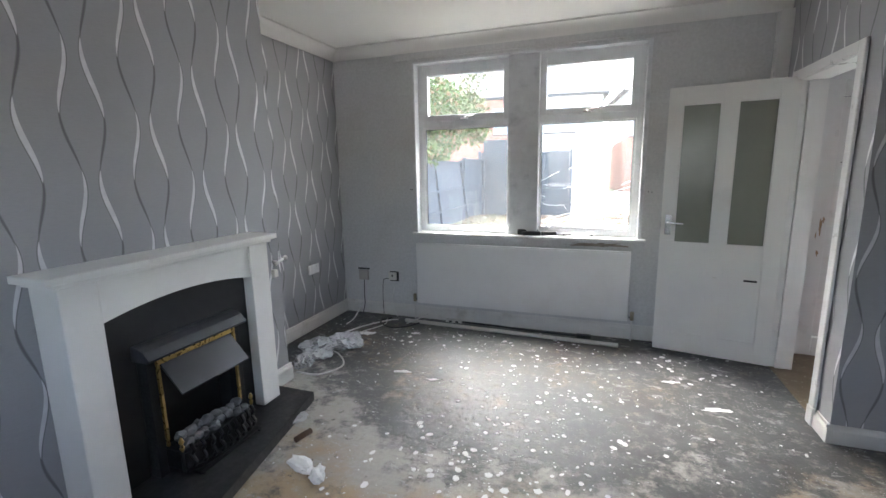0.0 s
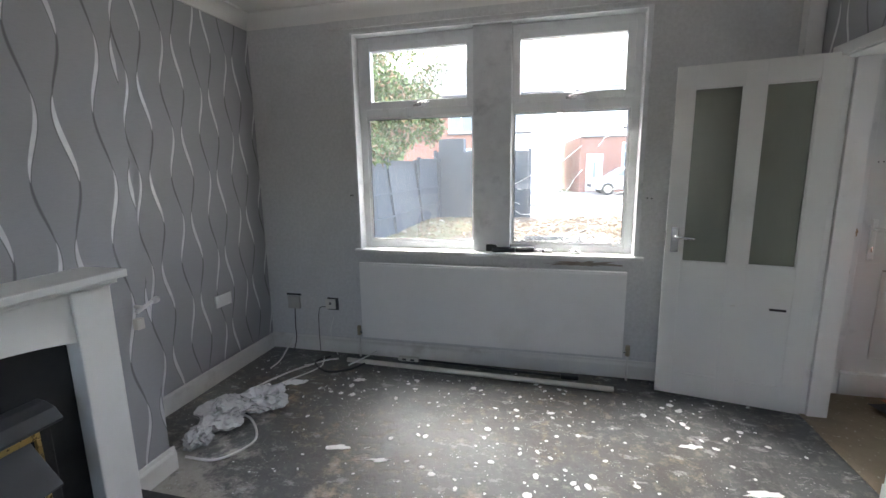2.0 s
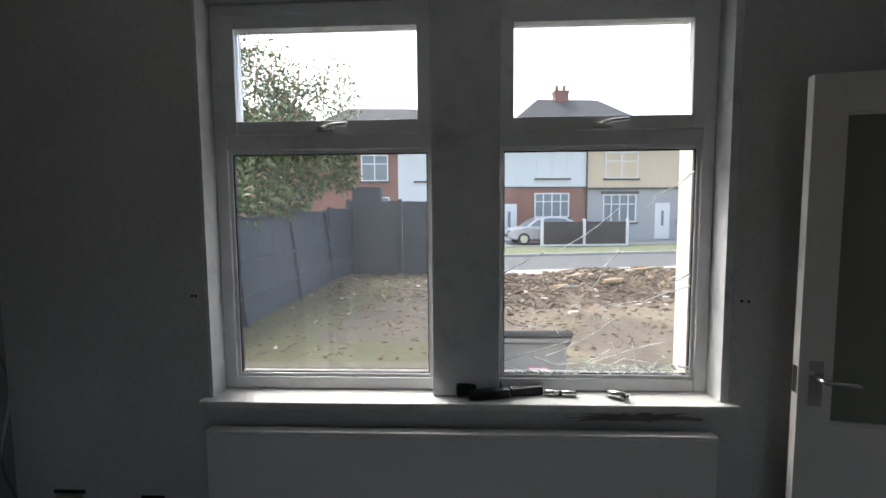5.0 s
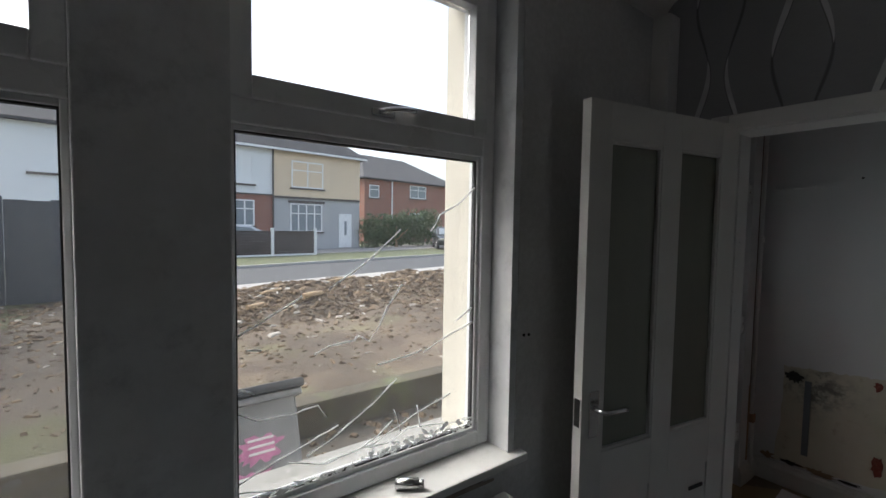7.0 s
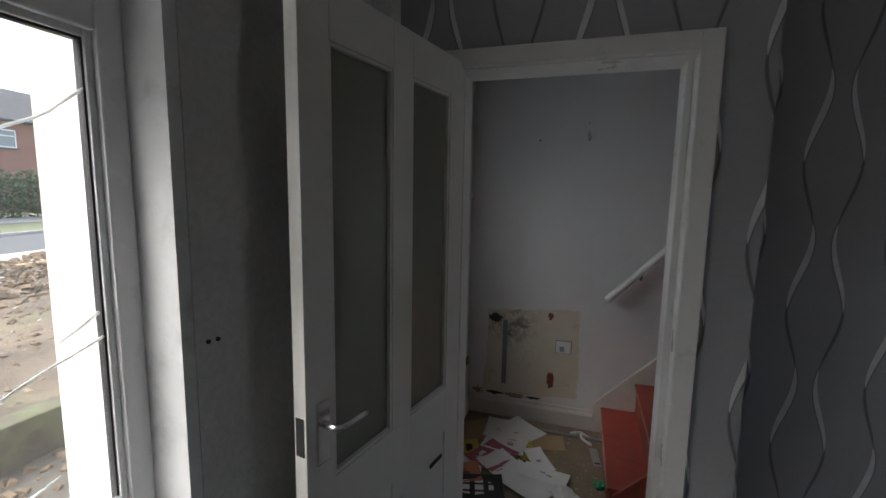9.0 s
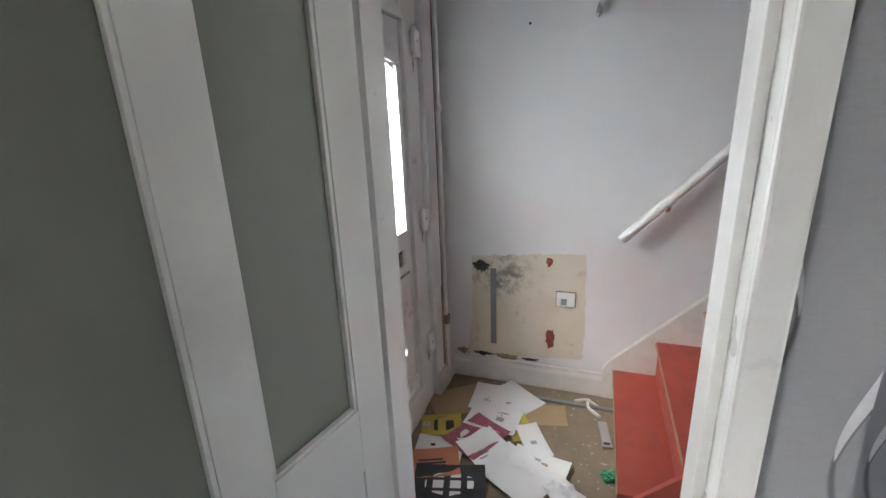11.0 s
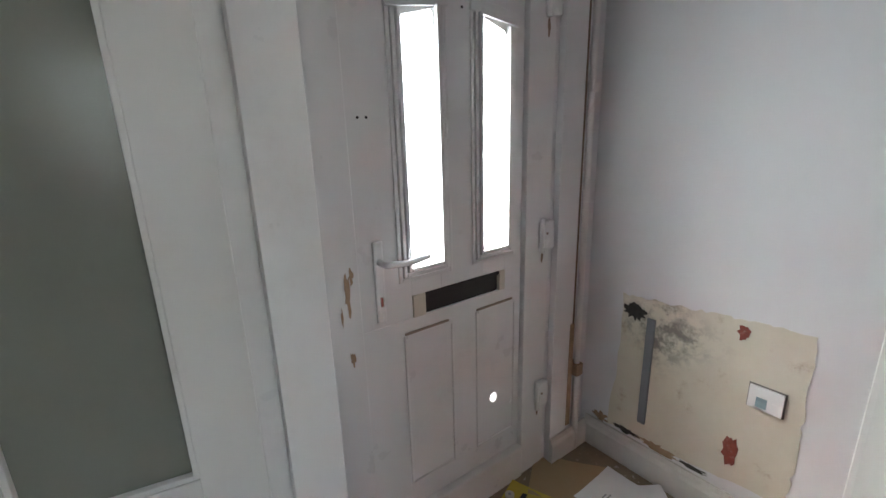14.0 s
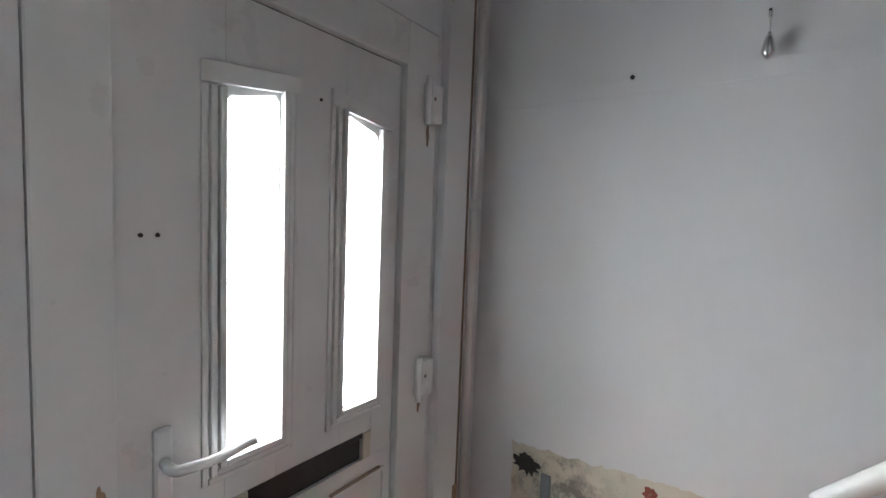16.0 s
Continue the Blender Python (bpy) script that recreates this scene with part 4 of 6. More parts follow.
hp = part("handle_plate", boxes((3.212, 3.243, Y0 - 0.012, Y0 + 0.001, 0.865, 1.11), bevel=0.006), M_SATIN, fd, "white handle plate")
part("lever", tube(bezier([(3.228, Y0 - 0.01, 1.05), (3.228, Y0 - 0.05, 1.05), (3.25, Y0 - 0.06, 1.05), (3.3, Y0 - 0.058, 1.046), (3.37, Y0 - 0.05, 1.05)], 5), 0.0095, 10), M_SATIN, hp)
part("keyhole", boxes((3.222, 3.233, Y0 - 0.0135, Y0 - 0.011, 0.915, 0.945), bevel=0.002), M_CHROME, hp, "chrome key cylinder")
M_FLAKE0 = simple("rusty_grime", (0.30, 0.23, 0.17), 0.9, vary=0.4, scale=50)
for z in (1.8, 1.02, 0.36):
    hg = part("hinge", boxes((3.878, 3.934, 0.098, 0.129, z - 0.055, z + 0.055), bevel=0.01), M_SATIN, fd)
    part("pin", tube([(3.876, 0.106, z - 0.062), (3.876, 0.106, z + 0.066)], 0.009, 8), M_SATIN, hg)
    part("cap_screw", tube([(3.892, 0.0965, z + 0.01), (3.892, 0.099, z + 0.01)], 0.005, 8), M_FLAKE0, hg)
    blotch("rust_run", (3.9, 0.1275, z - 0.085), (1, 0, 0), (0, 0, 1), 0.008, 0.035, 0.0012, M_FLAKE0, "brown rust run below a hinge", "rust stain", int(z * 100), (0, -1, 0), 14, 0.5)
part("gap_line", boxes((LX0 - 0.003, LX0, Y0 + 0.004, Y0 + 0.02, LZ0, LZ1), (LX1, LX1 + 0.003, Y0 + 0.004, Y0 + 0.02, LZ0, LZ1), (LX0, LX1, Y0 + 0.004, Y0 + 0.02, LZ1, LZ1 + 0.003)), M_SEAL, fd)
for x, z in ((3.2, 1.44), (3.225, 1.44), (3.55, 1.735)):
    part("screw_hole", tube([(x, Y0 - 0.0015, z), (x, Y0 + 0.001, z)], 0.004, 8), M_DARKGAP, fd)
M_FLAKE = simple("flaking_brown_paint", (0.36, 0.25, 0.16), 0.9, vary=0.4, scale=50)
for k, (x, z, a, b) in enumerate(((3.12, 0.98, 0.012, 0.075), (3.135, 1.03, 0.008, 0.03), (3.12, 0.79, 0.01, 0.03), (3.1, 0.92, 0.005, 0.04))):
    blotch("paint_scar", (x, 0.1275, z), (1, 0, 0), (0, 0, 1), a, b, 0.0015, M_FLAKE, "brown flaked paint on the entrance door frame", "paint scar", 30 + k, (0, -1, 0), 16, 0.6)

# hall pipe, skirting, bare patch
pipe = holder("surface_pipe", "white painted pipe up the hall corner", "pipe")
part("upper_pipe", tube([(4.108, 0.096, 0.4), (4.108, 0.096, 2.6)], 0.0125, 10), M_GLOSS, pipe)
part("lower_pipe", tube([(4.116, 0.094, 0.002), (4.116, 0.094, 0.4)], 0.015, 10), M_GLOSS, pipe)
for z in (1.515, 2.2):
    part("clip", boxes((4.088, 4.128, 0.08, 0.128, z, z + 0.035), bevel=0.005), M_GLOSS, pipe)
part("joint", boxes((4.088, 4.13, 0.076, 0.128, 0.375, 0.43), bevel=0.007), M_FLAKE, pipe, "rusty brown joint")
structure("hall_corner_boxing", boxes((3.955, 4.075, 0.1, 0.129, 0.002, 2.56), bevel=0.004), M_HALL, "white painted timber casing beside the entrance door", "casing")
# tall dark strip: the pipe's shadow gap put in as colour, with grime
thing("rust_shade_streak", boxes((4.0705, 4.079, 0.0975, 0.128, 0.62, 2.5)), simple("grime_and_shade", (0.20, 0.15, 0.11), 0.9, vary=0.6, scale=12), "dark line of grime and painted shade behind the painted pipe", "stain")
thing("rust_shade_streak", boxes((4.056, 4.081, 0.0965, 0.128, 0.14, 0.62), bevel=0.001), M_FLAKE, "brown rust streak beside the pipe", "stain")
skirting("baseboard_hall", (HX, 0.1), (HX, -0.775), (-1, 0), 0.135, 0.022)
skirting("baseboard_hall_front", (3.955, 0.1), (4.188, 0.1), (0, -1), 0.12)
M_BARE = Mat("bare_cream_plaster", 0.9)
Xb, Yb, Zb = M_BARE.xyz()
c0 = M_BARE.mix(M_BARE.noise(5, 6, 0.65), (0.56, 0.51, 0.40), (0.69, 0.66, 0.57))
near = M_BARE.math('SUBTRACT', 1.0, M_BARE.ramp(M_BARE.math('ADD', M_BARE.math('ABSOLUTE', M_BARE.math('ADD', Yb, 0.29)), M_BARE.math('ABSOLUTE', M_BARE.math('MULTIPLY', M_BARE.math('SUBTRACT', Zb, 0.66), 1.2))), 0.08, 0.3))
c0 = M_BARE.mix(M_BARE.math('MULTIPLY', near, M_BARE.math('MULTIPLY', M_BARE.ramp(M_BARE.noise(13, 9, 0.75), 0.42, 0.62), 0.8)), c0, (0.12, 0.115, 0.11))
c0 = M_BARE.mix(M_BARE.math('MULTIPLY', M_BARE.ramp(M_BARE.noise(9, 6, 0.7, shift=(0, 4, 3)), 0.58, 0.72), 0.5), c0, (0.32, 0.22, 0.12))
M_BARE.color(c0)
M_BARE.bump(M_BARE.noise(60, 5), 0.4, 0.003)
rnd = random.Random(2)
outline = []
for (a, b), (c, d), n in (((-0.035, 0.755), (-0.64, 0.8), 34), ((-0.64, 0.8), (-0.645, 0.2), 26), ((-0.645, 0.2), (-0.0, 0.142), 20), ((0.0, 0.142), (-0.03, 0.44), 6), ((-0.03, 0.44), (-0.035, 0.755), 6)):
    for k in range(n):
        t = k / n
        outline.append((a + (c - a) * t + rnd.uniform(-0.006, 0.006), b + (d - b) * t + rnd.uniform(-0.006, 0.006)))
patch = thing("stripped_patch", prism(outline, HX - 0.0025, HX - 0.0005, 'x'), M_BARE.m, "stripped cream wall patch with black mould", "bare patch")
thing("cable_capping", boxes((HX - 0.012, HX - 0.003, -0.172, -0.14, 0.235, 0.69), bevel=0.003), simple("grey_pvc", (0.2, 0.22, 0.24), 0.5, dirt=(0.05, 0.05, 0.05), dirt_amount=0.5), "grey plastic cable capping on the stripped wall", "cable capping")
M_MOULD = simple("black_mould", (0.05, 0.047, 0.043), 0.95, vary=0.6, scale=60, bump=0.6)
blotch("mould_patch", (HX - 0.003, -0.085, 0.70), (0, 1, 0), (0, 0, 1), 0.055, 0.045, 0.0015, M_MOULD, "black mould patch on the stripped wall", "mould", 41, (-1, 0, 0), 30, 0.5)
M_RED = simple("red_plaster_scar", (0.26, 0.062, 0.042), 0.9, vary=0.55, scale=60, bump=0.8, dirt=(0.5, 0.4, 0.32), dirt_amount=0.6)
blotch("red_scar", (HX - 0.003, -0.47, 0.305), (0, 1, 0), (0, 0, 1), 0.026, 0.072, 0.002, M_RED, "red brick showing through the stripped wall", "wall scar", 42, (-1, 0, 0), 20, 0.4)
blotch("red_scar", (HX - 0.003, -0.455, 0.745), (0, 1, 0), (0, 0, 1), 0.021, 0.036, 0.002, M_RED, "red brick showing through the stripped wall", "wall scar", 43, (-1, 0, 0), 18, 0.5)
for k, (y, w, h) in enumerate(((0.03, 0.05, 0.03), (-0.1, 0.08, 0.018), (-0.22, 0.1, 0.022), (-0.36, 0.07, 0.012))):
    blotch("damp_stain", (HX - 0.0028, y, 0.16), (0, 1, 0), (0, 0, 1), w, h, 0.002, M_FLAKE if k % 2 == 0 else M_MOULD, "brown damp crumble along the skirting", "stain", 50 + k, (-1, 0, 0), 24, 0.6)
for o in [o for o in bpy.data.objects if o.name.split(".")[0] in ("mould_patch", "red_scar", "damp_stain")]:
    o.parent = patch
    del o["category"]
hs = holder("hall_socket", "white socket plate in a chased hole on the stripped wall", "socket")
part("chase", boxes((HX - 0.005, HX - 0.003, -0.5965, -0.4935, 0.5025, 0.589)), simple("grey_filler", (0.2, 0.19, 0.17), 0.95, vary=0.5, scale=70), hs)
part("face_plate", boxes((HX - 0.014, HX - 0.0052, -0.592, -0.497, 0.506, 0.585), bevel=0.003), M_SATIN, hs)
part("sticker", boxes((HX - 0.0155, HX - 0.0138, -0.55, -0.52, 0.515, 0.55), bevel=0.0005), simple("blue_sticker", (0.26, 0.36, 0.40), 0.5, vary=0.4, scale=80), hs, "faded blue sticker")
thing("torn_paper_edge", boxes((HX - 0.004, HX - 0.0005, -1.0, 0.06, 1.842, 1.885), bevel=0.001), M_HALL, "torn wallpaper edge along the hall wall", "torn paper")
hook = holder("wall_hook", "small hook with a hanging glass drop on the hall wall", "hook")
part("nail", tube([(HX - 0.001, -0.63, 1.98), (HX - 0.03, -0.63, 1.985)], 0.003, 6), M_DARKGAP, hook)
part("string", tube([(HX - 0.028, -0.63, 1.985), (HX - 0.028, -0.632, 1.93)], 0.002, 5), M_CORD_W, hook)
part("drop", tube([(HX - 0.028, -0.632, 1.935), (HX - 0.028, -0.632, 1.915), (HX - 0.028, -0.632, 1.89), (HX - 0.028, -0.632, 1.875)], [0.003, 0.01, 0.014, 0.004], 10), M_CHROME, hook)
thing("wall_nail", tube([(HX - 0.008, -0.335, 1.886), (HX, -0.335, 1.886)], 0.006, 8), M_DARKGAP, "dark nail in the hall wall", "nail")

# ---- stairs ----
M_STEP = simple("worn_red_paint", (0.40, 0.075, 0.05), 0.6, vary=0.3, scale=12, bump=0.4, fine=60, dirt=(0.19, 0.08, 0.06), dirt_amount=0.8)
M_NOSE = simple("worn_timber_edge", (0.42, 0.3, 0.2), 0.7, vary=0.4, scale=30)
st = holder("staircase", "steep staircase with worn red painted steps", "staircase")
SX, RISE, GO = 3.345, 0.19, 0.19
for k in range(13):
    y = -0.814 - GO * k
    z = 0.183 + RISE * k
    part("tread", boxes((SX, HX - 0.03, y - GO - 0.02, y + 0.012, z - 0.025, z), bevel=0.004), M_STEP, st)
    part("riser", boxes((SX, HX - 0.03, y - 0.018, y, max(0.002, z - RISE), z - 0.0255)), M_STEP, st)
    if k < 4:
        part("nosing", boxes((SX, HX - 0.03, y + 0.0125, y + 0.016, z - 0.02, z - 0.003), bevel=0.001), M_NOSE, st, "worn bare nosing edge")
string = [(-0.75, 0.004), (-0.75, 0.175), (-0.77, 0.215), (-3.6, 3.045), (-3.6, 2.6), (-1.0, 0.004)]
part("wall_string", prism(string, HX - 0.03, HX - 0.001, 'x', 0.004), M_SKIRT, st, "white painted wall string")
part("side_board", prism([(-0.826, 0.004), (-0.826, 0.155), (-1.09, 0.42), (-1.09, 0.004)], SX - 0.02, SX, 'x'), M_STEP, st)
hr = holder("handrail", "white painted round handrail on wall brackets", "handrail")
part("rail", tube([(HX - 0.065, -0.79, 0.9), (HX - 0.065, -0.8, 0.91), (HX - 0.065, -2.9, 3.1)], [0.02, 0.023, 0.023], 14), M_GLOSS, hr)
for y in (-0.98, -1.9):
    z = 0.9 + (-0.79 - y) * 1.048
    part("bracket", tube(bezier([(HX - 0.001, y, z - 0.06), (HX - 0.04, y, z - 0.055), (HX - 0.065, y, z - 0.015)], 5), 0.009, 8), M_FLAKE, hr, "brown stained bracket")
thing("newel_base", boxes((2.96, 3.34, -1.085, -1.06, 0.002, 0.16), bevel=0.01), M_GLOSS, "white skirting return at the foot of the stairs", "skirting board")

for ob in set(bpy.data.objects) - before_hall:
    if ob.parent is None:
        ob.location.x += 0.03
        ob.location.y -= 0.095     # the hall lies a little back from the front wall's line

# ---- outside ----
def uneven(name, x0, x1, y0, y1, step, base, height, mat, label, category, kind="structure"):
    """A rough sheet of earth."""
    nx, ny = int((x1 - x0) / step), int((y1 - y0) / step)
    verts, faces = [], []
    for j in range(ny + 1):
        for i in range(nx + 1):
            x, y = x0 + (x1 - x0) * i / nx, y0 + (y1 - y0) * j / ny
            verts.append((x, y, base + height(x, y)))
    for j in range(ny):
        for i in range(nx):
            k = j * (nx + 1) + i
            faces.append((k, k + 1, k + nx + 2, k + nx + 1))
    me = bpy.data.meshes.new(name)
    me.from_pydata(verts, [], faces)
    me.polygons.foreach_set("use_smooth", [True] * len(me.polygons))
    me.materials.append(mat)
    return tagged(new(name, me), label, category, kind=kind)


soil = Mat("garden_soil", 0.95)
s1, s2, s3 = soil.noise(0.8, 8, 0.65), soil.noise(9, 8, 0.75), soil.noise(45, 4)
cs = soil.mix(s2, (0.05, 0.04, 0.03), (0.15, 0.118, 0.085))
cs = soil.mix(soil.math('MULTIPLY', soil.ramp(s1, 0.42, 0.62), 0.75), cs, (0.2, 0.155, 0.112))
cs = soil.mix(soil.math('MULTIPLY', soil.ramp(soil.noise(0.6, 5, shift=(2, 7, 0)), 0.55, 0.7), 0.5), cs, (0.20, 0.21, 0.10))
cs = soil.mix(soil.math('MULTIPLY', soil.ramp(soil.noise(24, 3, shift=(7, 7, 0)), 0.66, 0.72), 0.7), cs, (0.55, 0.53, 0.50))
sx, sy, sz = soil.xyz()
ragged = soil.math('MULTIPLY', soil.math('SUBTRACT', soil.noise(2.2, 7, 0.7, shift=(5, 1, 0)), 0.5), 1.6)
along = soil.ramp(soil.math('ADD', soil.math('MULTIPLY_ADD', sy, -0.12, sx), ragged), -1.5, -1.2, 1.0, 0.0)
front = soil.math('MULTIPLY', soil.ramp(soil.math('ADD', sy, ragged), 3.75, 4.1, 1.0, 0.0), soil.ramp(sx, 0.2, 1.2, 1.0, 0.0))
cs = soil.mix(soil.math('MULTIPLY', soil.ramp(soil.math('ADD', sx, ragged), 0.6, 1.6, 1.0, 0.0), 0.7), cs, soil.mix(s2, (0.03, 0.026, 0.022), (0.11, 0.09, 0.068)))
cs = soil.mix(soil.math('MULTIPLY', soil.math('MAXIMUM', along, front), 0.8), cs, soil.mix(s2, (0.045, 0.052, 0.022), (0.11, 0.115, 0.05)))
soil.color(cs)
soil.bump(soil.math('ADD', s2, soil.math('MULTIPLY', s3, 0.5)), 0.9, 0.04)


def mound(x, y):
    h = 0.03 * noise.noise(Vector((x * 1.3, y * 1.3, 0))) + 0.025 * noise.noise(Vector((x * 5, y * 5, 3)))
    m = max(0.0, 1 - ((y - (8.2 + 0.2 * (x - 4))) / 1.7) ** 2) * max(0.0, min(1.0, (x - 0.2) / 2.0)) * max(0.0, min(1.0, (13 - x) / 2.0))
    h += m * (0.27 + 0.2 * noise.noise(Vector((x * 0.9, y * 0.9, 7))) + 0.09 * noise.noise(Vector((x * 4, y * 4, 1))))
    return h


M_SOIL = soil.m
uneven("garden", -2.6, 14.0, 3.0, 11.0, 0.09, -0.07, mound, M_SOIL, "bare churned front garden with a long low rubble mound", "garden")
M_FIELD = simple("far_ground", (0.16, 0.17, 0.10), 0.95, vary=0.3, scale=0.4)
structure("ground", boxes((-900, 900, 3.0, 1500, -0.6, -0.16)), M_FIELD, "grassy ground running to the horizon", "ground")
M_PATH = simple("wet_path", (0.075, 0.065, 0.052), 0.85, vary=0.4, scale=6, bump=0.5, dirt=(0.07, 0.07, 0.05), dirt_amount=0.7)
structure("pavement_house", boxes((-60, 60, 0.33, 3.0, -0.6, -0.345)), M_PATH, "dirty sunken path along the house", "path")
M_MOSS = simple("mossy_concrete", (0.08, 0.07, 0.05), 0.95, vary=0.35, scale=5, bump=0.6, fine=40, dirt=(0.12, 0.14, 0.06), dirt_amount=0.8)
structure("garden_kerb", boxes((-2.4, 14, 2.82, 3.03, -0.36, -0.035), bevel=0.02), M_MOSS, "low mossy concrete retaining edge of the garden", "retaining wall")
structure("wall_outer", boxes((-9, -0.05, 0.312, 0.34, -0.35, 6), (WX1 + 0.02, FDX0 + 0.02, 0.312, 0.34, -0.35, 6), (FDX1 + 0.04, 9, 0.312, 0.34, -0.35, 6)), M_RENDER, "cream rendered outer face of the house", "wall")

# rubble and debris on the garden
M_RUBBLE = Mat("mixed_rubble", 0.95)
gi = M_RUBBLE.node("ShaderNodeNewGeometry")
cr = M_RUBBLE.mix(gi.outputs["Random Per Island"], (0.06, 0.044, 0.03), (0.23, 0.165, 0.105))
cr = M_RUBBLE.mix(M_RUBBLE.ramp(gi.outputs["Random Per Island"], 0.955, 0.965), cr, (0.5, 0.47, 0.42))
cr = M_RUBBLE.mix(M_RUBBLE.math('MULTIPLY', M_RUBBLE.noise(30, 5), 0.4), cr, (0.12, 0.09, 0.06))
M_RUBBLE.color(cr)
rnd = random.Random(21)
verts, faces = [], []
for k in range(11500):
    if k < 7000:
        x = rnd.uniform(0.8, 12)
        y = 8.0 + 0.2 * (x - 4) + rnd.gauss(0, 0.9)
        s = rnd.uniform(0.012, 0.052) * (1.6 if rnd.random() < 0.07 else 1)
    else:
        x, y = rnd.uniform(-2.2, 9), rnd.uniform(3.2, 10.3)
        if y < 4.5 and rnd.random() < 0.5:
            continue
        s = rnd.uniform(0.006, 0.03) * (1.5 if y > 6.5 else 1)
    z = -0.07 + mound(x, y)
    c, b = Vector((x, y, z + s * 0.15)), len(verts)
    sx, sy, sz = s * rnd.uniform(0.7, 2.8), s * rnd.uniform(0.5, 1.1), s * rnd.uniform(0.2, 0.6)
    m = pose(0, 0, 0, rnd.uniform(-25, 25), rnd.uniform(-25, 25), rnd.uniform(0, 180))
    for p in ((-1, -1, -1), (1, -0.8, -1), (0.9, 1, -1), (-0.8, 0.9, -1), (-0.7, -0.6, 1), (0.6, -0.7, 0.8), (0.7, 0.5, 1), (-0.6, 0.7, 0.9)):
        verts.append(tuple(c + m @ Vector((p[0] * sx, p[1] * sy, p[2] * sz))))
    faces += [tuple(b + i for i in q) for q in ((0, 3, 2, 1), (4, 5, 6, 7), (0, 1, 5, 4), (1, 2, 6, 5), (2, 3, 7, 6), (3, 0, 4, 7))]
me = bpy.data.meshes.new("rubble")
me.from_pydata(verts, [], faces)
me.materials.append(M_RUBBLE.m)
tagged(new("rubble", me), "broken bricks, stones and splintered wood on the soil", "rubble", kind="stuff")
M_LOG = simple("pale_split_wood", (0.42, 0.31, 0.19), 0.85, vary=0.35, scale=14, bump=0.5)
for k, (x, y, l, r, a) in enumerate(((2.9, 6.9, 0.32, 0.05, 20), (4.0, 7.15, 0.4, 0.055, 8), (5.2, 8.6, 0.9, 0.03, 15), (6.4, 8.3, 0.7, 0.04, -12), (3.4, 7.8, 0.55, 0.035, 30), (7.6, 9.0, 0.8, 0.03, 5))):
    z = -0.07 + mound(x, y) + r * 0.9
    d = Vector((math.cos(radians(a)), math.sin(radians(a)), 0.05)) * l / 2
    thing("log", tube([Vector((x, y, z)) - d, Vector((x, y, z)), Vector((x, y, z + 0.01)) + d], [r * 0.9, r, r * 0.7], 7), M_LOG, "pale split piece of timber lying on the rubble", "timber", "timber offcuts on the mound")

verts, faces = [], []
rnd = random.Random(8)
for k in range(1100):
    x, y, s = rnd.uniform(-2.2, 6), rnd.uniform(0.6, 2.8), rnd.uniform(0.01, 0.05)
    b, m = len(verts), pose(x, y, -0.345 + s * 0.2, rnd.uniform(-25, 25), rnd.uniform(-25, 25), rnd.uniform(0, 180))
    for p in ((-1, -0.6, -0.5), (1, -0.5, -0.5), (0.9, 0.6, -0.5), (-0.8, 0.5, -0.5), (-0.7, -0.4, 0.5), (0.6, -0.4, 0.4), (0.7, 0.3, 0.5), (-0.6, 0.4, 0.4)):
        verts.append(tuple(m @ (Vector(p) * s)))
    faces += [tuple(b + i for i in q) for q in ((0, 3, 2, 1), (4, 5, 6, 7), (0, 1, 5, 4), (1, 2, 6, 5), (2, 3, 7, 6), (3, 0, 4, 7))]
me = bpy.data.meshes.new("path_debris")
me.from_pydata(verts, [], faces)
me.materials.append(M_RUBBLE.m)
tagged(new("path_debris", me), "leaf litter and rubble on the sunken path", "debris", kind="stuff")

# ---- fences ----
M_FENCE = simple("slate_blue_fence_paint", (0.055, 0.07, 0.088), 0.75, vary=0.3, scale=5, bump=0.25, fine=45, dirt=(0.1, 0.112, 0.115), dirt_amount=0.5)


def fence_run(name, p, q, posts, height, label, leans=(0.0,), rails=(0.42, 0.95)):
    """A panel fence; each bay leans a little by its own angle, in degrees."""
    p, q = Vector((*p, 0)), Vector((*q, 0))
    d = q - p
    n = posts - 1
    f = holder(name, label, "fence", pose(p.x, p.y, -0.1, 0, 0, math.degrees(math.atan2(d.y, d.x))))
    L = d.length / n

    def slanted(bm, back, along):
        for v in bm.verts:
            v.co.y += v.co.z * math.tan(radians(back))
            v.co.x -= v.co.z * math.tan(radians(along))
        return bm
    for i in range(posts):
        k = leans[min(i, len(leans) - 1)]
        part("post", slanted(boxes((i * L - 0.045, i * L + 0.045, -0.075, 0.02, 0, height[min(i, n - 1)] + 0.05), bevel=0.008), k, k * 0.9), M_FENCE, f)
    for i in range(n):
        h, k = height[i], leans[min(i, len(leans) - 1)]
        nb = max(3, int(L / 0.3))
        for b in range(nb):
            a = i * L + 0.05 + (L - 0.1) * b / nb
            part("board", slanted(boxes((a, a + (L - 0.1) / nb - 0.0015, 0.002 * (b % 2), 0.014 + 0.002 * (b % 2), 0.12, h - 0.012 * ((b * 7 + i) % 3))), k, 0), M_FENCE, f)
        part("gravel_board", boxes((i * L + 0.045, (i + 1) * L - 0.045, 0.0, 0.03, -0.06, 0.12)), M_FENCE, f)
        for z in rails + ((h - 0.04,) if rails else ()):
            part("rail", slanted(boxes((i * L + 0.045, (i + 1) * L - 0.045, -0.045, -0.001, z, z + 0.055), bevel=0.004), k, 0), M_FENCE, f)
    return f


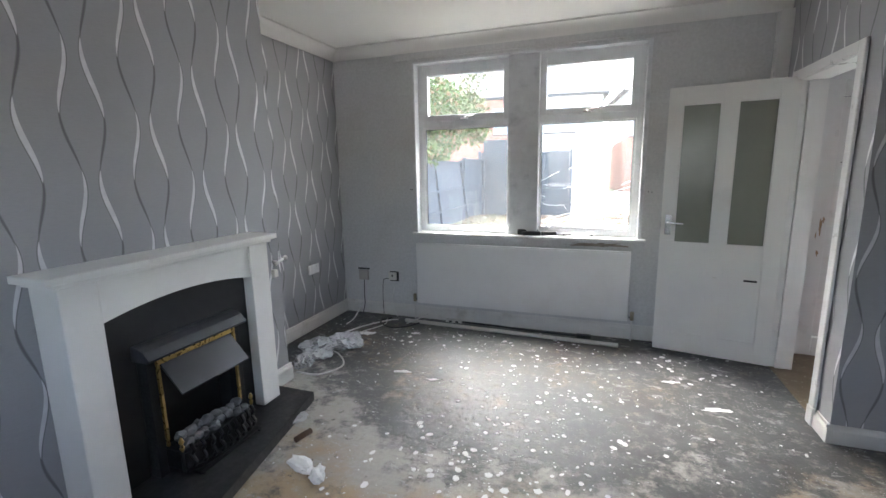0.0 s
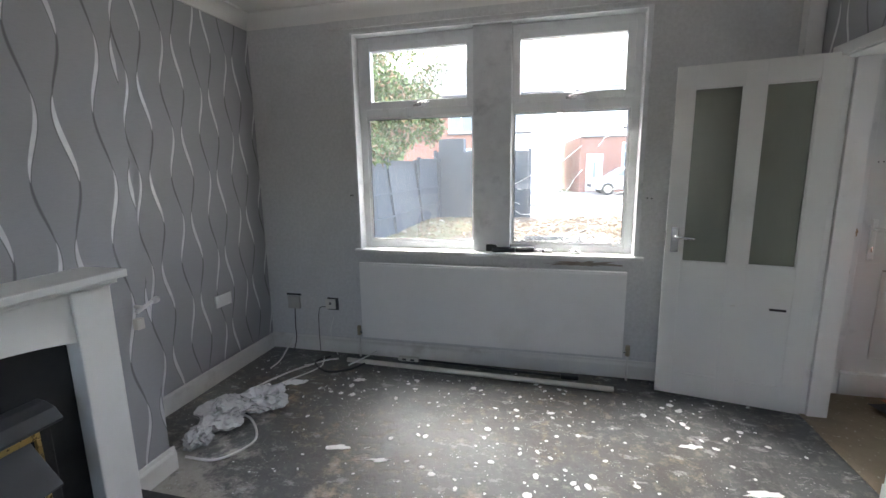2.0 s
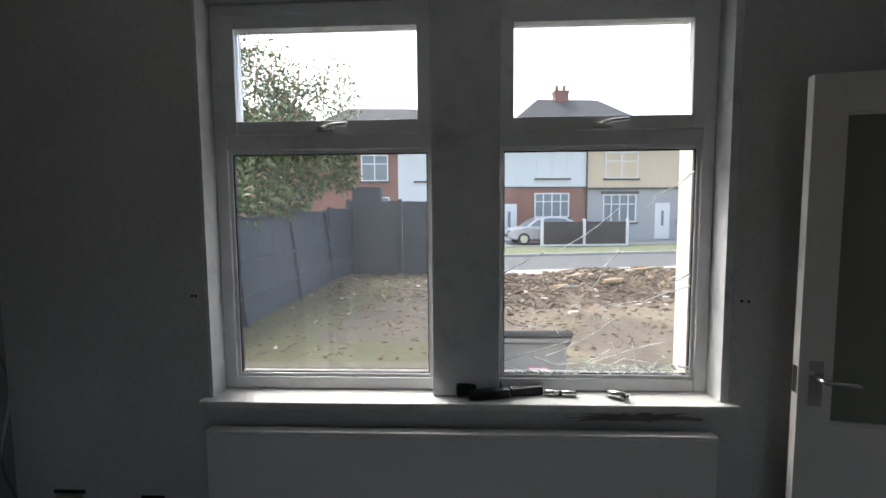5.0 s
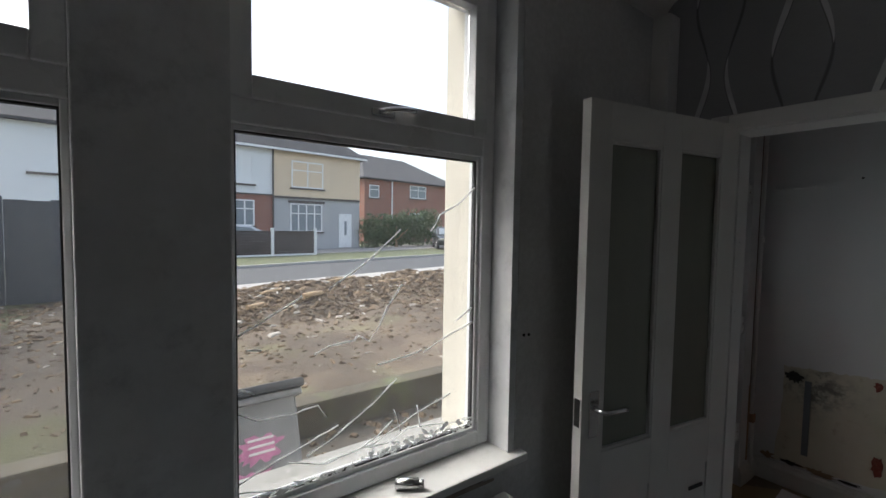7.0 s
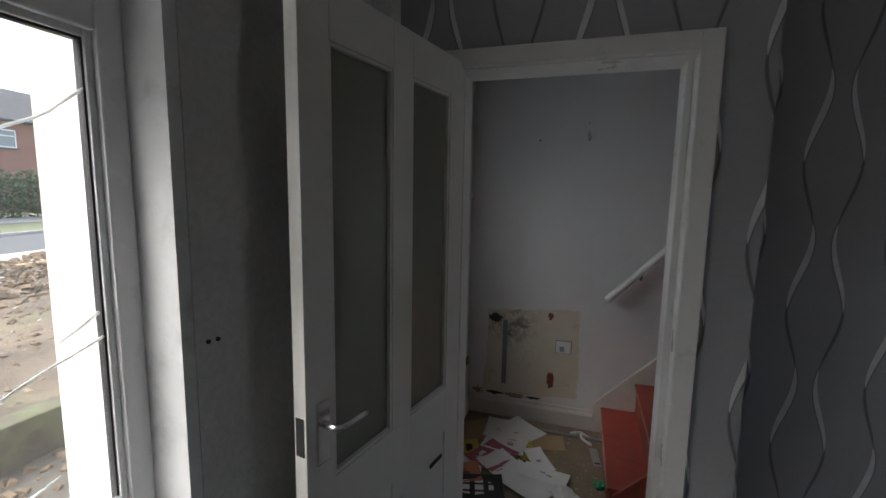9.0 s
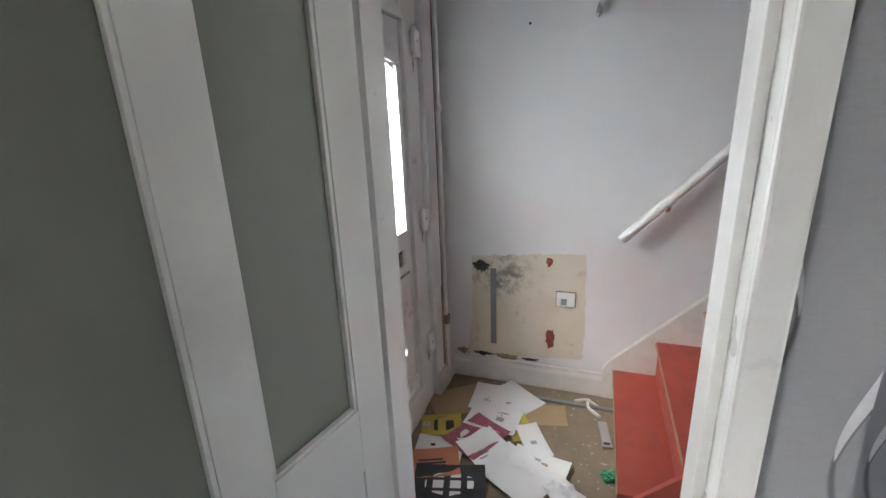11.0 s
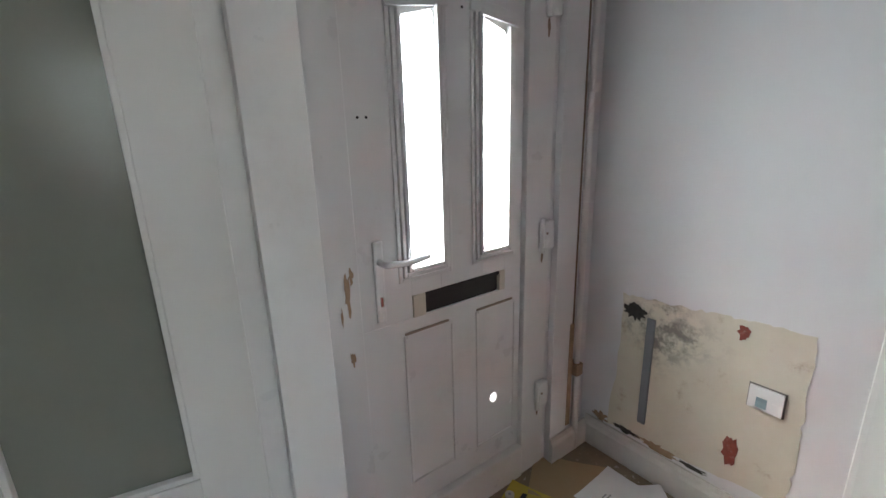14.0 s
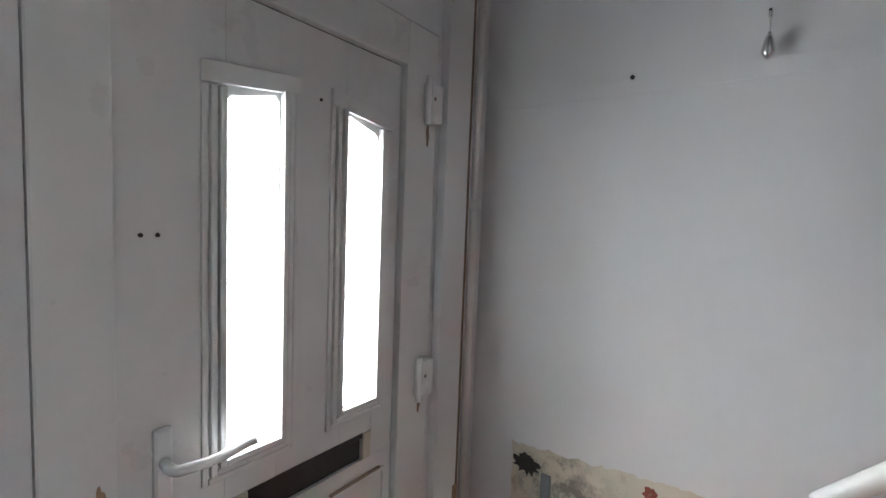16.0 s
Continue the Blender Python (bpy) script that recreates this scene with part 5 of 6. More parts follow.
fence_run("garden_fence", (-2.22, 2.4), (-2.2, 9.1), 4, (1.58, 1.66, 1.74), "slate-blue leaning timber panel fence along the garden", (1.5, 4.0, 5.0))
fence_run("garden_fence", (-2.3, 9.15), (-2.05, 10.45), 2, (1.82,), "short slate-blue fence panel at the garden's corner")
fence_run("garden_fence", (-2.15, 10.55), (0.75, 10.62), 3, (2.05, 2.05), "tall slate-blue board fence across the garden's end", rails=())
thing("fence_block", boxes((-2.1, -1.3, 10.8, 11.2, -0.12, 2.36), bevel=0.01), M_FENCE, "slate-blue painted block behind the garden's end", "block")

# ---- wheelie bin ----
M_BIN = Mat("grey_bin_plastic", 0.45)
bc = M_BIN.mix(M_BIN.noise(8, 5), (0.15, 0.155, 0.165), (0.25, 0.255, 0.265))
M_BIN.color(bc)
bin_ = holder("wheelie_bin", "grey wheelie bin with a pink paint scrawl, tilted against the window", "wheelie bin", pose(1.44, 1.04, -0.278, -28, 0, 0))
b = boxes((-0.24, 0.24, -0.26, 0.26, 0.05, 1.0))
for v in b.verts:
    k = 1.0 if v.co.z > 0.5 else 0.86
    v.co.x *= k
    v.co.y *= k
bmesh.ops.bevel(b, geom=b.edges[:], offset=0.03, segments=3, profile=0.6, affect='EDGES')
part("body", b, M_BIN.m, bin_)
part("rim", boxes((-0.265, 0.265, -0.285, 0.285, 0.965, 1.0), bevel=0.012), M_BIN.m, bin_)
part("lid", boxes((-0.28, 0.28, -0.3, 0.3, 1.003, 1.05), bevel=0.018), simple("dark_bin_lid", (0.045, 0.05, 0.055), 0.45), bin_, "dark grey lid")
for x in (-0.2, 0.2):
    part("wheel", tube([(x - 0.03, 0.23, 0.1), (x + 0.03, 0.23, 0.1)], 0.1, 20), M_BLACK, bin_)
M_FRAME0 = simple("white_print", (0.7, 0.68, 0.7), 0.6)
M_PINK = simple("pink_paint", (0.55, 0.22, 0.38), 0.6, vary=0.45, scale=22)
for k, (x, z, a, b) in enumerate(((0.03, 0.76, 0.13, 0.075), (-0.05, 0.62, 0.17, 0.06), (0.08, 0.5, 0.1, 0.05))):
    bl = blotch("scrawl", (x, -0.2615 + 0.034 * (1 - z), z), (1, 0, 0.12), (-0.1, -0.034, 1), a, b, 0.003, M_PINK, "pink sprayed paint patch", "paint", 90 + k, (0, -1, 0), 34, 0.45)
    bl.parent = bin_
    del bl["category"]
for z in (0.74, 0.77, 0.8):
    part("scrawl", boxes((-0.02, 0.1, -0.268 + 0.034 * (1 - z), -0.262 + 0.034 * (1 - z), z - 0.006, z + 0.006), bevel=0.002), M_FRAME0, bin_, "white printed bar")

# ---- road ----
M_TAR = simple("worn_asphalt", (0.075, 0.078, 0.082), 0.85, vary=0.15, scale=3, bump=0.4, fine=60, dirt=(0.13, 0.13, 0.13), dirt_amount=0.5)
M_KERB = simple("kerb_concrete", (0.42, 0.41, 0.39), 0.9, vary=0.15, scale=6)
M_GRASS = simple("verge_grass", (0.12, 0.135, 0.07), 0.95, vary=0.35, scale=3, bump=0.8, fine=30, dirt=(0.22, 0.19, 0.11), dirt_amount=0.6)
RD = pose(5.0, 10.0, 0, 0, 0, 11)


def turned(ob, m=RD):
    ob.matrix_world = m
    return ob


turned(structure("pavement_near", boxes((-3.4, 80, 0.35, 1.25, -0.3, -0.045)), simple("pavement_concrete", (0.36, 0.35, 0.33), 0.9, vary=0.12, scale=3), "concrete pavement beside the road", "pavement"))
turned(structure("kerb_near", boxes((-3.4, 80, 1.25, 1.37, -0.3, -0.04), bevel=0.01), M_KERB, "pale concrete kerb", "kerb"))
turned(structure("road", boxes((-80, 80, 1.37, 6.1, -0.3, -0.13)), M_TAR, "grey asphalt residential road", "road"))
turned(structure("kerb_far", boxes((-80, 80, 6.1, 6.22, -0.3, -0.03), bevel=0.01), M_KERB, "pale concrete kerb", "kerb"))
turned(structure("verge", boxes((-80, 80, 6.22, 10.2, -0.3, -0.05)), M_GRASS, "patchy grass verge across the road", "verge"))
turned(structure("forecourt", boxes((-40, 40, 10.2, 14.5, -0.3, -0.03)), simple("forecourt_concrete", (0.27, 0.26, 0.245), 0.9, vary=0.2, scale=2), "concrete forecourt before the houses", "forecourt"))

# ---- houses ----
def brickwork(name, a, b, mortar, w=0.225, h=0.075):
    m = Mat(name, 0.9)
    t = m.node("ShaderNodeTexBrick")
    g = m.node("ShaderNodeTexCoord")
    s = m.node("ShaderNodeSeparateXYZ")
    m.put(s.inputs[0], g.outputs["Object"])
    cmb = m.node("ShaderNodeCombineXYZ")
    m.put(cmb.inputs[0], m.math('ADD', s.outputs[0], s.outputs[1]))
    m.put(cmb.inputs[1], s.outputs[2])
    m.put(t.inputs["Vector"], cmb.outputs[0])
    for k, v in (("Color1", a), ("Color2", b), ("Mortar", mortar)):
        m.put(t.inputs[k], v)
    for k, v in (("Scale", 1.0), ("Mortar Size", 0.01), ("Brick Width", w), ("Row Height", h)):
        t.inputs[k].default_value = v
    m.color(m.mix(m.math('MULTIPLY', m.noise(1.2, 5), 0.35), t.outputs["Color"], tuple(c * 0.6 for c in a)))
    return m.m


M_BRICK = brickwork("red_brick", (0.36, 0.13, 0.085), (0.27, 0.10, 0.07), (0.30, 0.26, 0.22))
M_WHITER = simple("white_render", (0.74, 0.75, 0.75), 0.9, vary=0.08, scale=1.2)
M_CREAMR = simple("peach_render", (0.70, 0.56, 0.40), 0.9, vary=0.06, scale=1.2)
M_GREYR = simple("grey_render", (0.42, 0.42, 0.42), 0.9, vary=0.08, scale=1.2)
M_TILE = brickwork("grey_roof_tile", (0.06, 0.06, 0.064), (0.095, 0.093, 0.095), (0.035, 0.035, 0.038), 0.33, 0.22)
M_BAND = simple("dark_band", (0.10, 0.085, 0.075), 0.8)
M_FRAME = simple("far_window_frame", (0.78, 0.78, 0.78), 0.4)
M_PANE = Mat("far_window_pane", 0.08)
M_PANE.color((0.24, 0.27, 0.29))
M_PANE = M_PANE.m


def far_window(house, x0, x1, z0, z1, cols, top=0.35, cill=True):
    """A window set into a far house front: frame, mullions, panes and sill."""
    w = part("window", ring(x0, x1, z0, z1, 0.075, -0.05, 0.03, 0), M_FRAME, house)
    step = (x1 - x0) / cols
    for i in range(1, cols):
        part("mullion", boxes((x0 + i * step - 0.035, x0 + i * step + 0.035, -0.05, 0.03, z0 + 0.07, z1 - 0.07)), M_FRAME, w)
    zt = z1 - top * (z1 - z0)
    part("transom", boxes((x0 + 0.07, x1 - 0.07, -0.049, 0.029, zt - 0.03, zt + 0.03)), M_FRAME, w)
    for i in range(cols):
        part("pane", boxes((x0 + i * step + 0.03, x0 + (i + 1) * step - 0.03, -0.012, 0.004, z0 + 0.04, z1 - 0.04)), M_PANE, w)
    if cill:
        part("sill", boxes((x0 - 0.1, x1 + 0.1, -0.12, 0.0, z0 - 0.1, z0 - 0.002)), M_BAND, w)
    return w


def hip_roof(x0, x1, y0, y1, z, rise, over=0.35, inset=2.6):
    bm = bmesh.new()
    x0, x1, y0, y1 = x0 - over, x1 + over, y0 - over, y1 + over
    ym = 0.5 * (y0 + y1)
    v = [bm.verts.new(p) for p in ((x0, y0, z), (x1, y0, z), (x1, y1, z), (x0, y1, z), (x0 + inset, ym, z + rise), (x1 - inset, ym, z + rise),
                                   (x0, y0, z - 0.12), (x1, y0, z - 0.12), (x1, y1, z - 0.12), (x0, y1, z - 0.12))]
    for q in ((0, 1, 5, 4), (1, 2, 5), (2, 3, 4, 5), (3, 0, 4), (0, 6, 7, 1), (1, 7, 8, 2), (2, 8, 9, 3), (3, 9, 6, 0), (6, 9, 8, 7)):
        bm.faces.new([v[i] for i in q])
    return bm


def chimney(house, x, y, z0, z1):
    c = part("chimney", boxes((x - 0.45, x + 0.45, y - 0.3, y + 0.3, z0, z1), (x - 0.5, x + 0.5, y - 0.35, y + 0.35, z1, z1 + 0.12)), M_BRICK, house)
    for dx in (-0.25, 0.25):
        part("pot", tube([(x + dx, y, z1 + 0.12), (x + dx, y, z1 + 0.5)], 0.11, 10), M_BRICK, c)


pair = holder("semi_detached_house", "pair of houses, one white over brick, one peach over grey", "house", pose(2.95, 24.0, -0.1, 0, 0, 7))
D = 7.5
part("wall", boxes((0, 5.4, 0, D, 0, 3.2)), M_BRICK, pair, "red brick ground floor")
part("wall", boxes((0, 5.4, -0.02, D, 3.2, 5.85)), M_WHITER, pair, "white rendered upper floor")
part("wall", boxes((5.4, 11.15, -0.01, D, 0, 3.1)), M_GREYR, pair, "grey rendered ground floor")
part("wall", boxes((5.4, 11.15, -0.03, D, 3.1, 5.85)), M_CREAMR, pair, "peach rendered upper floor")
part("string_course", boxes((5.4, 11.15, -0.09, -0.02, 3.05, 3.17)), M_BAND, pair)
part("string_course", boxes((0, 5.39, -0.08, -0.01, 3.15, 3.23)), M_BAND, pair)
part("downpipe", tube([(5.4, -0.1, 0.05), (5.4, -0.1, 5.8)], 0.05, 8), M_BAND, pair)
rf = part("roof", hip_roof(0, 11.15, 0, D, 5.85, 3.3, 0.35, 3.9), M_TILE, pair)
part("gutter", boxes((-0.3, 11.45, -0.42, -0.34, 5.7, 5.82)), M_FRAME, rf, "white gutter")
chimney(pair, 5.1, D / 2, 8.6, 9.55)
far_window(pair, 2.4, 4.33, 3.72, 5.35, 2)
far_window(pair, 2.31, 4.38, 1.45, 2.87, 4)
far_window(pair, 6.5, 8.53, 3.7, 5.25, 2)
far_window(pair, 6.42, 8.46, 1.12, 2.78, 4)
part("lintel", boxes((6.3, 8.6, -0.09, -0.01, 2.8, 2.95)), M_BAND, pair)
for x0 in (9.62, 0.35):
    dr = part("door", boxes((x0, x0 + 0.92, -0.06, 0.0, 0.12, 2.25), bevel=0.02), M_FRAME, pair, "white entrance door")
    part("door_light", boxes((x0 + 0.38, x0 + 0.54, -0.075, -0.06, 0.9, 1.8), bevel=0.006), M_PANE, dr)

left = holder("semi_detached_house", "brick and white rendered house beyond the garden fence", "house", pose(-9.2, 23.2, -0.1, 0, 0, 5))
part("wall", boxes((0, 6.6, 0, D, 0, 5.75)), M_BRICK, left, "red brick front")
part("wall", boxes((6.6, 10.8, -0.02, D, 0, 5.75)), M_WHITER, left, "white rendered front")
part("roof", hip_roof(0, 10.8, 0, D, 5.75, 2.8, 0.35, 3.6), M_TILE, left)
far_window(left, 4.5, 6.05, 3.6, 5.1, 2)
far_window(left, 7.6, 9.3, 3.6, 5.1, 2)
far_window(left, 4.4, 6.1, 1.2, 2.7, 3)

far = holder("brick_house", "red brick house with a grey hipped roof behind the hedge", "house", pose(18.3, 33.0, -0.1, 0, 0, 12))
part("wall", boxes((0, 12, 0, 9, 0, 5.6)), M_BRICK, far)
part("roof", hip_roof(0, 12, 0, 9, 5.6, 2.7, 0.4, 3.6), M_TILE, far)
far_window(far, 5.4, 7.6, 4.1, 5.3, 2)
far_window(far, 0.5, 1.6, 3.9, 5.0, 1)
far_window(far, 5.4, 7.6, 1.2, 2.7, 3)
part("downpipe", tube([(3.1, -0.08, 0.05), (3.1, -0.08, 5.5)], 0.06, 8), M_FRAME, far)

# front fence of the house across the road
ff = holder("front_fence", "dark woven fence panels between white concrete posts", "fence", pose(5.0, 20.4, -0.06, 0, 0, 5))
M_WEAVE = simple("dark_panel_wood", (0.07, 0.055, 0.05), 0.9, vary=0.35, scale=14)
for x in (0, 2.12, 4.3):
    part("post", boxes((x - 0.07, x + 0.07, -0.06, 0.06, 0, 1.36), bevel=0.015), M_FRAME, ff, "white concrete post")
for x0, x1 in ((0.07, 2.05), (2.19, 4.23)):
    for k in range(9):
        part("slat", boxes((x0, x1, -0.02 + 0.012 * (k % 2), 0.0 + 0.012 * (k % 2), 0.1 + 0.125 * k, 0.218 + 0.125 * k)), M_WEAVE, ff)
    part("plinth", boxes((x0, x1, -0.03, 0.03, 0.0, 0.1)), M_FRAME, ff)


def car(x, y, turn, paint, label):
    c = holder("parked_car", label, "car", pose(x, y, -0.03, 0, 0, turn))
    body = [(-2.0, 0.35), (-2.02, 0.62), (-1.9, 0.82), (-1.1, 0.93), (-0.55, 1.36), (0.2, 1.45), (1.0, 1.4), (1.75, 1.02), (1.98, 0.9), (2.0, 0.4), (1.7, 0.28), (-1.7, 0.28)]
    b = prism(body, -0.85, 0.85, 'y')
    for v in b.verts:
        if v.co.z > 0.95:
            v.co.y *= 0.84
    bmesh.ops.bevel(b, geom=b.edges[:], offset=0.05, segments=2, profile=0.6, affect='EDGES')
    part("body", b, paint, c)
    for s in (-1, 1):
        part("side_window", prism([(-0.92, 0.96), (-0.48, 1.3), (0.2, 1.37), (0.9, 1.33), (1.35, 1.0)], s * 0.815 - 0.03, s * 0.815 + 0.03, 'y'), M_PANE, c)
        part("headlight", boxes((-2.03, -1.82, s * 0.62 - 0.17, s * 0.62 + 0.17, 0.62, 0.77), bevel=0.03), M_CHROME, c)
    part("windscreen", prism([(-1.14, 0.97), (-0.6, 1.36), (-0.56, 1.33), (-1.06, 0.95)], -0.66, 0.66, 'y'), M_PANE, c)
    part("grille", boxes((-2.045, -1.98, -0.4, 0.4, 0.42, 0.56), bevel=0.01), M_BLACK, c)
    for wx in (-1.25, 1.25):
        for s in (-1, 1):
            w = part("tyre", tube([(wx, s * 0.72, 0.31), (wx, s * 0.875, 0.31)], 0.31, 20), M_BLACK, c)
            part("rim", tube([(wx, s * 0.86, 0.31), (wx, s * 0.885, 0.31)], 0.2, 14), M_CHROME, w)
    return c


car(5.35, 22.0, 6, simple("silver_car_paint", (0.55, 0.56, 0.58), 0.3, metal=0.4, vary=0.03, bump=0), "silver hatchback parked before the houses")
car(19.2, 22.6, 60, simple("dark_car_paint", (0.05, 0.055, 0.06), 0.25, metal=0.3, vary=0.03, bump=0), "dark car parked by the hedge")


# ---- bushes ----
def leaf_mat(name, a, b, dead):
    m = Mat(name, 0.6)
    g = m.node("ShaderNodeNewGeometry")
    r = g.outputs["Random Per Island"]
    c = m.mix(r, a, b)
    m.color(m.mix(m.ramp(r, 0.78, 0.84), c, dead))
    m.bsdf.inputs["Subsurface Weight"].default_value = 0.0
    return m.m


def leaf_cloud(blobs, count, size, seed):
    """Many small folded leaves gathered in uneven clumps."""
    r = random.Random(seed)
    verts, faces = [], []
    weights = [b[3] * b[4] * b[5] for b in blobs]
    for _ in range(count):
        cx, cy, cz, rx, ry, rz = r.choices(blobs, weights)[0]
        d = Vector((r.gauss(0, 1), r.gauss(0, 1), r.gauss(0, 1))).normalized() * (r.random() ** 0.4)
        p = Vector((cx + d.x * rx, cy + d.y * ry, cz + d.z * rz))
        p += Vector((noise.noise(p * 1.7), noise.noise(p * 1.7 + Vector((5, 0, 0))), noise.noise(p * 1.7 + Vector((0, 9, 0))))) * 0.35 * min(rx, rz)
        s = size * r.uniform(0.6, 1.5)
        m = pose(0, 0, 0, r.uniform(-70, 70), r.uniform(-70, 70), r.uniform(0, 360))
        b = len(verts)
        for q in ((0, 0, 0), (0.5, 0.32, 0.1), (1.1, 0, 0), (0.5, -0.32, 0.1)):
            verts.append(tuple(p + m @ (Vector(q) * s)))
        faces += [(b, b + 1, b + 2), (b, b + 2, b + 3)]
    return verts, faces


def bush(name, label, category, trunk, limbs, blobs, count, size, mat, seed):
    h = holder(name, label, category, pose(*trunk[0]))
    o = Vector(trunk[0])
    part("trunk", tube([Vector(p) - o for p in trunk], [0.11 - 0.02 * i for i in range(len(trunk))], 8), M_LOG, h)
    for l in limbs:
        part("limb", tube([Vector(p) - o for p in bezier(l, 4)], [max(0.008, 0.045 - 0.004 * i) for i in range(4 * (len(l) - 1) + 1)], 6), M_LOG, h)
    v, f = leaf_cloud(blobs, count, size, seed)
    me = bpy.data.meshes.new("crown")
    me.from_pydata([tuple(Vector(p) - o) for p in v], [], f)
    me.materials.append(mat)
    cr = new("crown", me)
    cr.parent = h
    return h


M_LEAF = leaf_mat("mixed_leaves", (0.06, 0.115, 0.03), (0.17, 0.215, 0.07), (0.27, 0.19, 0.11))
M_LEAF2 = leaf_mat("hedge_leaves", (0.025, 0.065, 0.018), (0.06, 0.12, 0.03), (0.10, 0.13, 0.05))
bush("garden_tree", "overgrown shrub with green and brown leaves behind the fence", "tree", ((-3.4, 7.6, -0.16), (-3.4, 7.6, 1.0), (-3.3, 7.7, 2.0), (-3.2, 7.8, 2.9)),
     (((-3.4, 7.6, 1.0), (-4.0, 7.3, 2.2), (-4.4, 7.2, 3.6)), ((-3.3, 7.7, 1.8), (-2.6, 8.0, 2.7), (-2.2, 8.2, 3.5)), ((-3.2, 7.8, 2.6), (-3.5, 8.0, 3.8), (-3.4, 8.0, 5.0)), ((-3.4, 7.6, 1.4), (-3.2, 6.8, 2.2), (-3.0, 6.2, 2.6)), ((-3.2, 7.8, 2.4), (-2.5, 7.6, 3.8), (-2.3, 7.5, 4.6))),
     ((-3.2, 6.2, 2.1, 0.8, 1.2, 0.7), (-3.0, 7.6, 2.6, 1.1, 1.2, 0.9), (-2.5, 8.3, 2.75, 0.75, 0.8, 0.75), (-4.2, 7.3, 3.2, 1.1, 1.1, 1.0), (-2.7, 4.9, 1.75, 0.5, 1.0, 0.4), (-3.9, 5.2, 2.4, 0.9, 1.0, 0.9), (-2.1, 9.2, 2.9, 0.6, 0.6, 0.8), (-2.5, 6.5, 1.85, 0.4, 1.6, 0.35), (-2.6, 7.4, 3.1, 0.8, 1.0, 0.7)),
     48000, 0.1, M_LEAF, 31)
v, f = leaf_cloud(((-3.4, 8.0, 4.5, 1.1, 0.9, 0.9), (-2.5, 7.8, 4.2, 0.8, 0.7, 0.7), (-4.2, 7.6, 4.8, 0.8, 0.8, 0.9), (-1.9, 8.8, 4.3, 0.6, 0.6, 0.8)), 6500, 0.07, 33)
me = bpy.data.meshes.new("twig_leaves")
me.from_pydata(v, [], f)
me.materials.append(M_LEAF)
tagged(new("twig_leaves", me), "thin upper leaves of the shrub against the sky", "leaves", kind="stuff")
bush("hedge", "dense green garden hedge beside the peach house", "hedge", ((17.0, 25.6, -0.16), (17.0, 25.6, 0.6), (17.0, 25.6, 1.4)), (((17, 25.6, 0.4), (16, 25.5, 1.2), (15.2, 25.5, 1.7)), ((17, 25.6, 0.4), (18, 25.7, 1.2), (19, 25.8, 1.9))),
     tuple((14.6 + 0.75 * k, 25.4 + 0.12 * k, 1.0 + 0.05 * k, 0.75, 0.7, 1.15 + 0.04 * k) for k in range(9)), 9000, 0.15, M_LEAF2, 35)

# ---- loose litter in the room ----
M_CHIP = simple("white_paint_flakes", (0.82, 0.82, 0.81), 0.6, vary=0.08, scale=60)
rnd = random.Random(77)
verts, faces = [], []


def flake(x, y, s, z=0.0012):
    n, b = rnd.randint(5, 8), len(verts)
    st = rnd.uniform(0.5, 1.0)
    tw = rnd.uniform(0, math.pi)
    for lvl in (0.0004, 0.0004 + z):
        for k in range(n):
            t = 2 * math.pi * k / n
            r = s * (0.65 + 0.35 * ((k * 7919 + b) % 13) / 13)
            px, py = r * math.cos(t), r * st * math.sin(t)
            verts.append((x + px * math.cos(tw) - py * math.sin(tw), y + px * math.sin(tw) + py * math.cos(tw), lvl))
    faces.append(tuple(b + n + k for k in range(n)))
    for k in range(n):
        j = (k + 1) % n
        faces.append((b + k, b + j, b + n + j, b + n + k))


for k in range(900):
    t = rnd.random()
    if t < 0.45:
        x, y = rnd.gauss(1.25, 0.38), rnd.gauss(-1.75, 0.55)
    elif t < 0.85:
        x, y = rnd.uniform(-0.6, 2.7), rnd.uniform(-3.2, -0.3)
    else:
        x, y = rnd.uniform(-0.7, 2.6), rnd.uniform(-0.7, -0.25)
    if not (-0.78 < x < 2.75 and -4.3 < y < -0.03) or (x < 0.02 and y < -1.45):
        continue
    flake(x, y, rnd.choice((0.005, 0.006, 0.007, 0.009, 0.013, 0.017, 0.024)) * rnd.uniform(0.7, 1.2))
me = bpy.data.meshes.new("paint_flakes")
me.from_pydata(verts, [], faces)
me.materials.append(M_CHIP)
tagged(new("paint_flakes", me), "white paint flakes scattered over the bare floor", "paint flakes", kind="stuff")


def crumple(name, x, y, sx, sy, sz, mat, label, category, seed, sub=4):
    """A crumpled sheet or bag."""
    bm = bmesh.new()
    bmesh.ops.create_icosphere(bm, subdivisions=sub, radius=1)
    o = Vector((seed * 3.1, seed, 0))
    for v in bm.verts:
        p = v.co.copy()
        r = 1 + 0.4 * noise.noise(p * 1.6 + o) + 0.35 * abs(noise.noise(p * 3.5 + o)) - 0.4 * abs(noise.noise(p * 6 + o))
        v.co = Vector((p.x * r * sx, p.y * r * sy, max(0.0, (p.z * r + 0.55)) * sz))
    return tagged(turned(new(name, mesh_of(name, bm, mat)), pose(x, y, 0.002, 0, 0, seed * 40)), label, category)


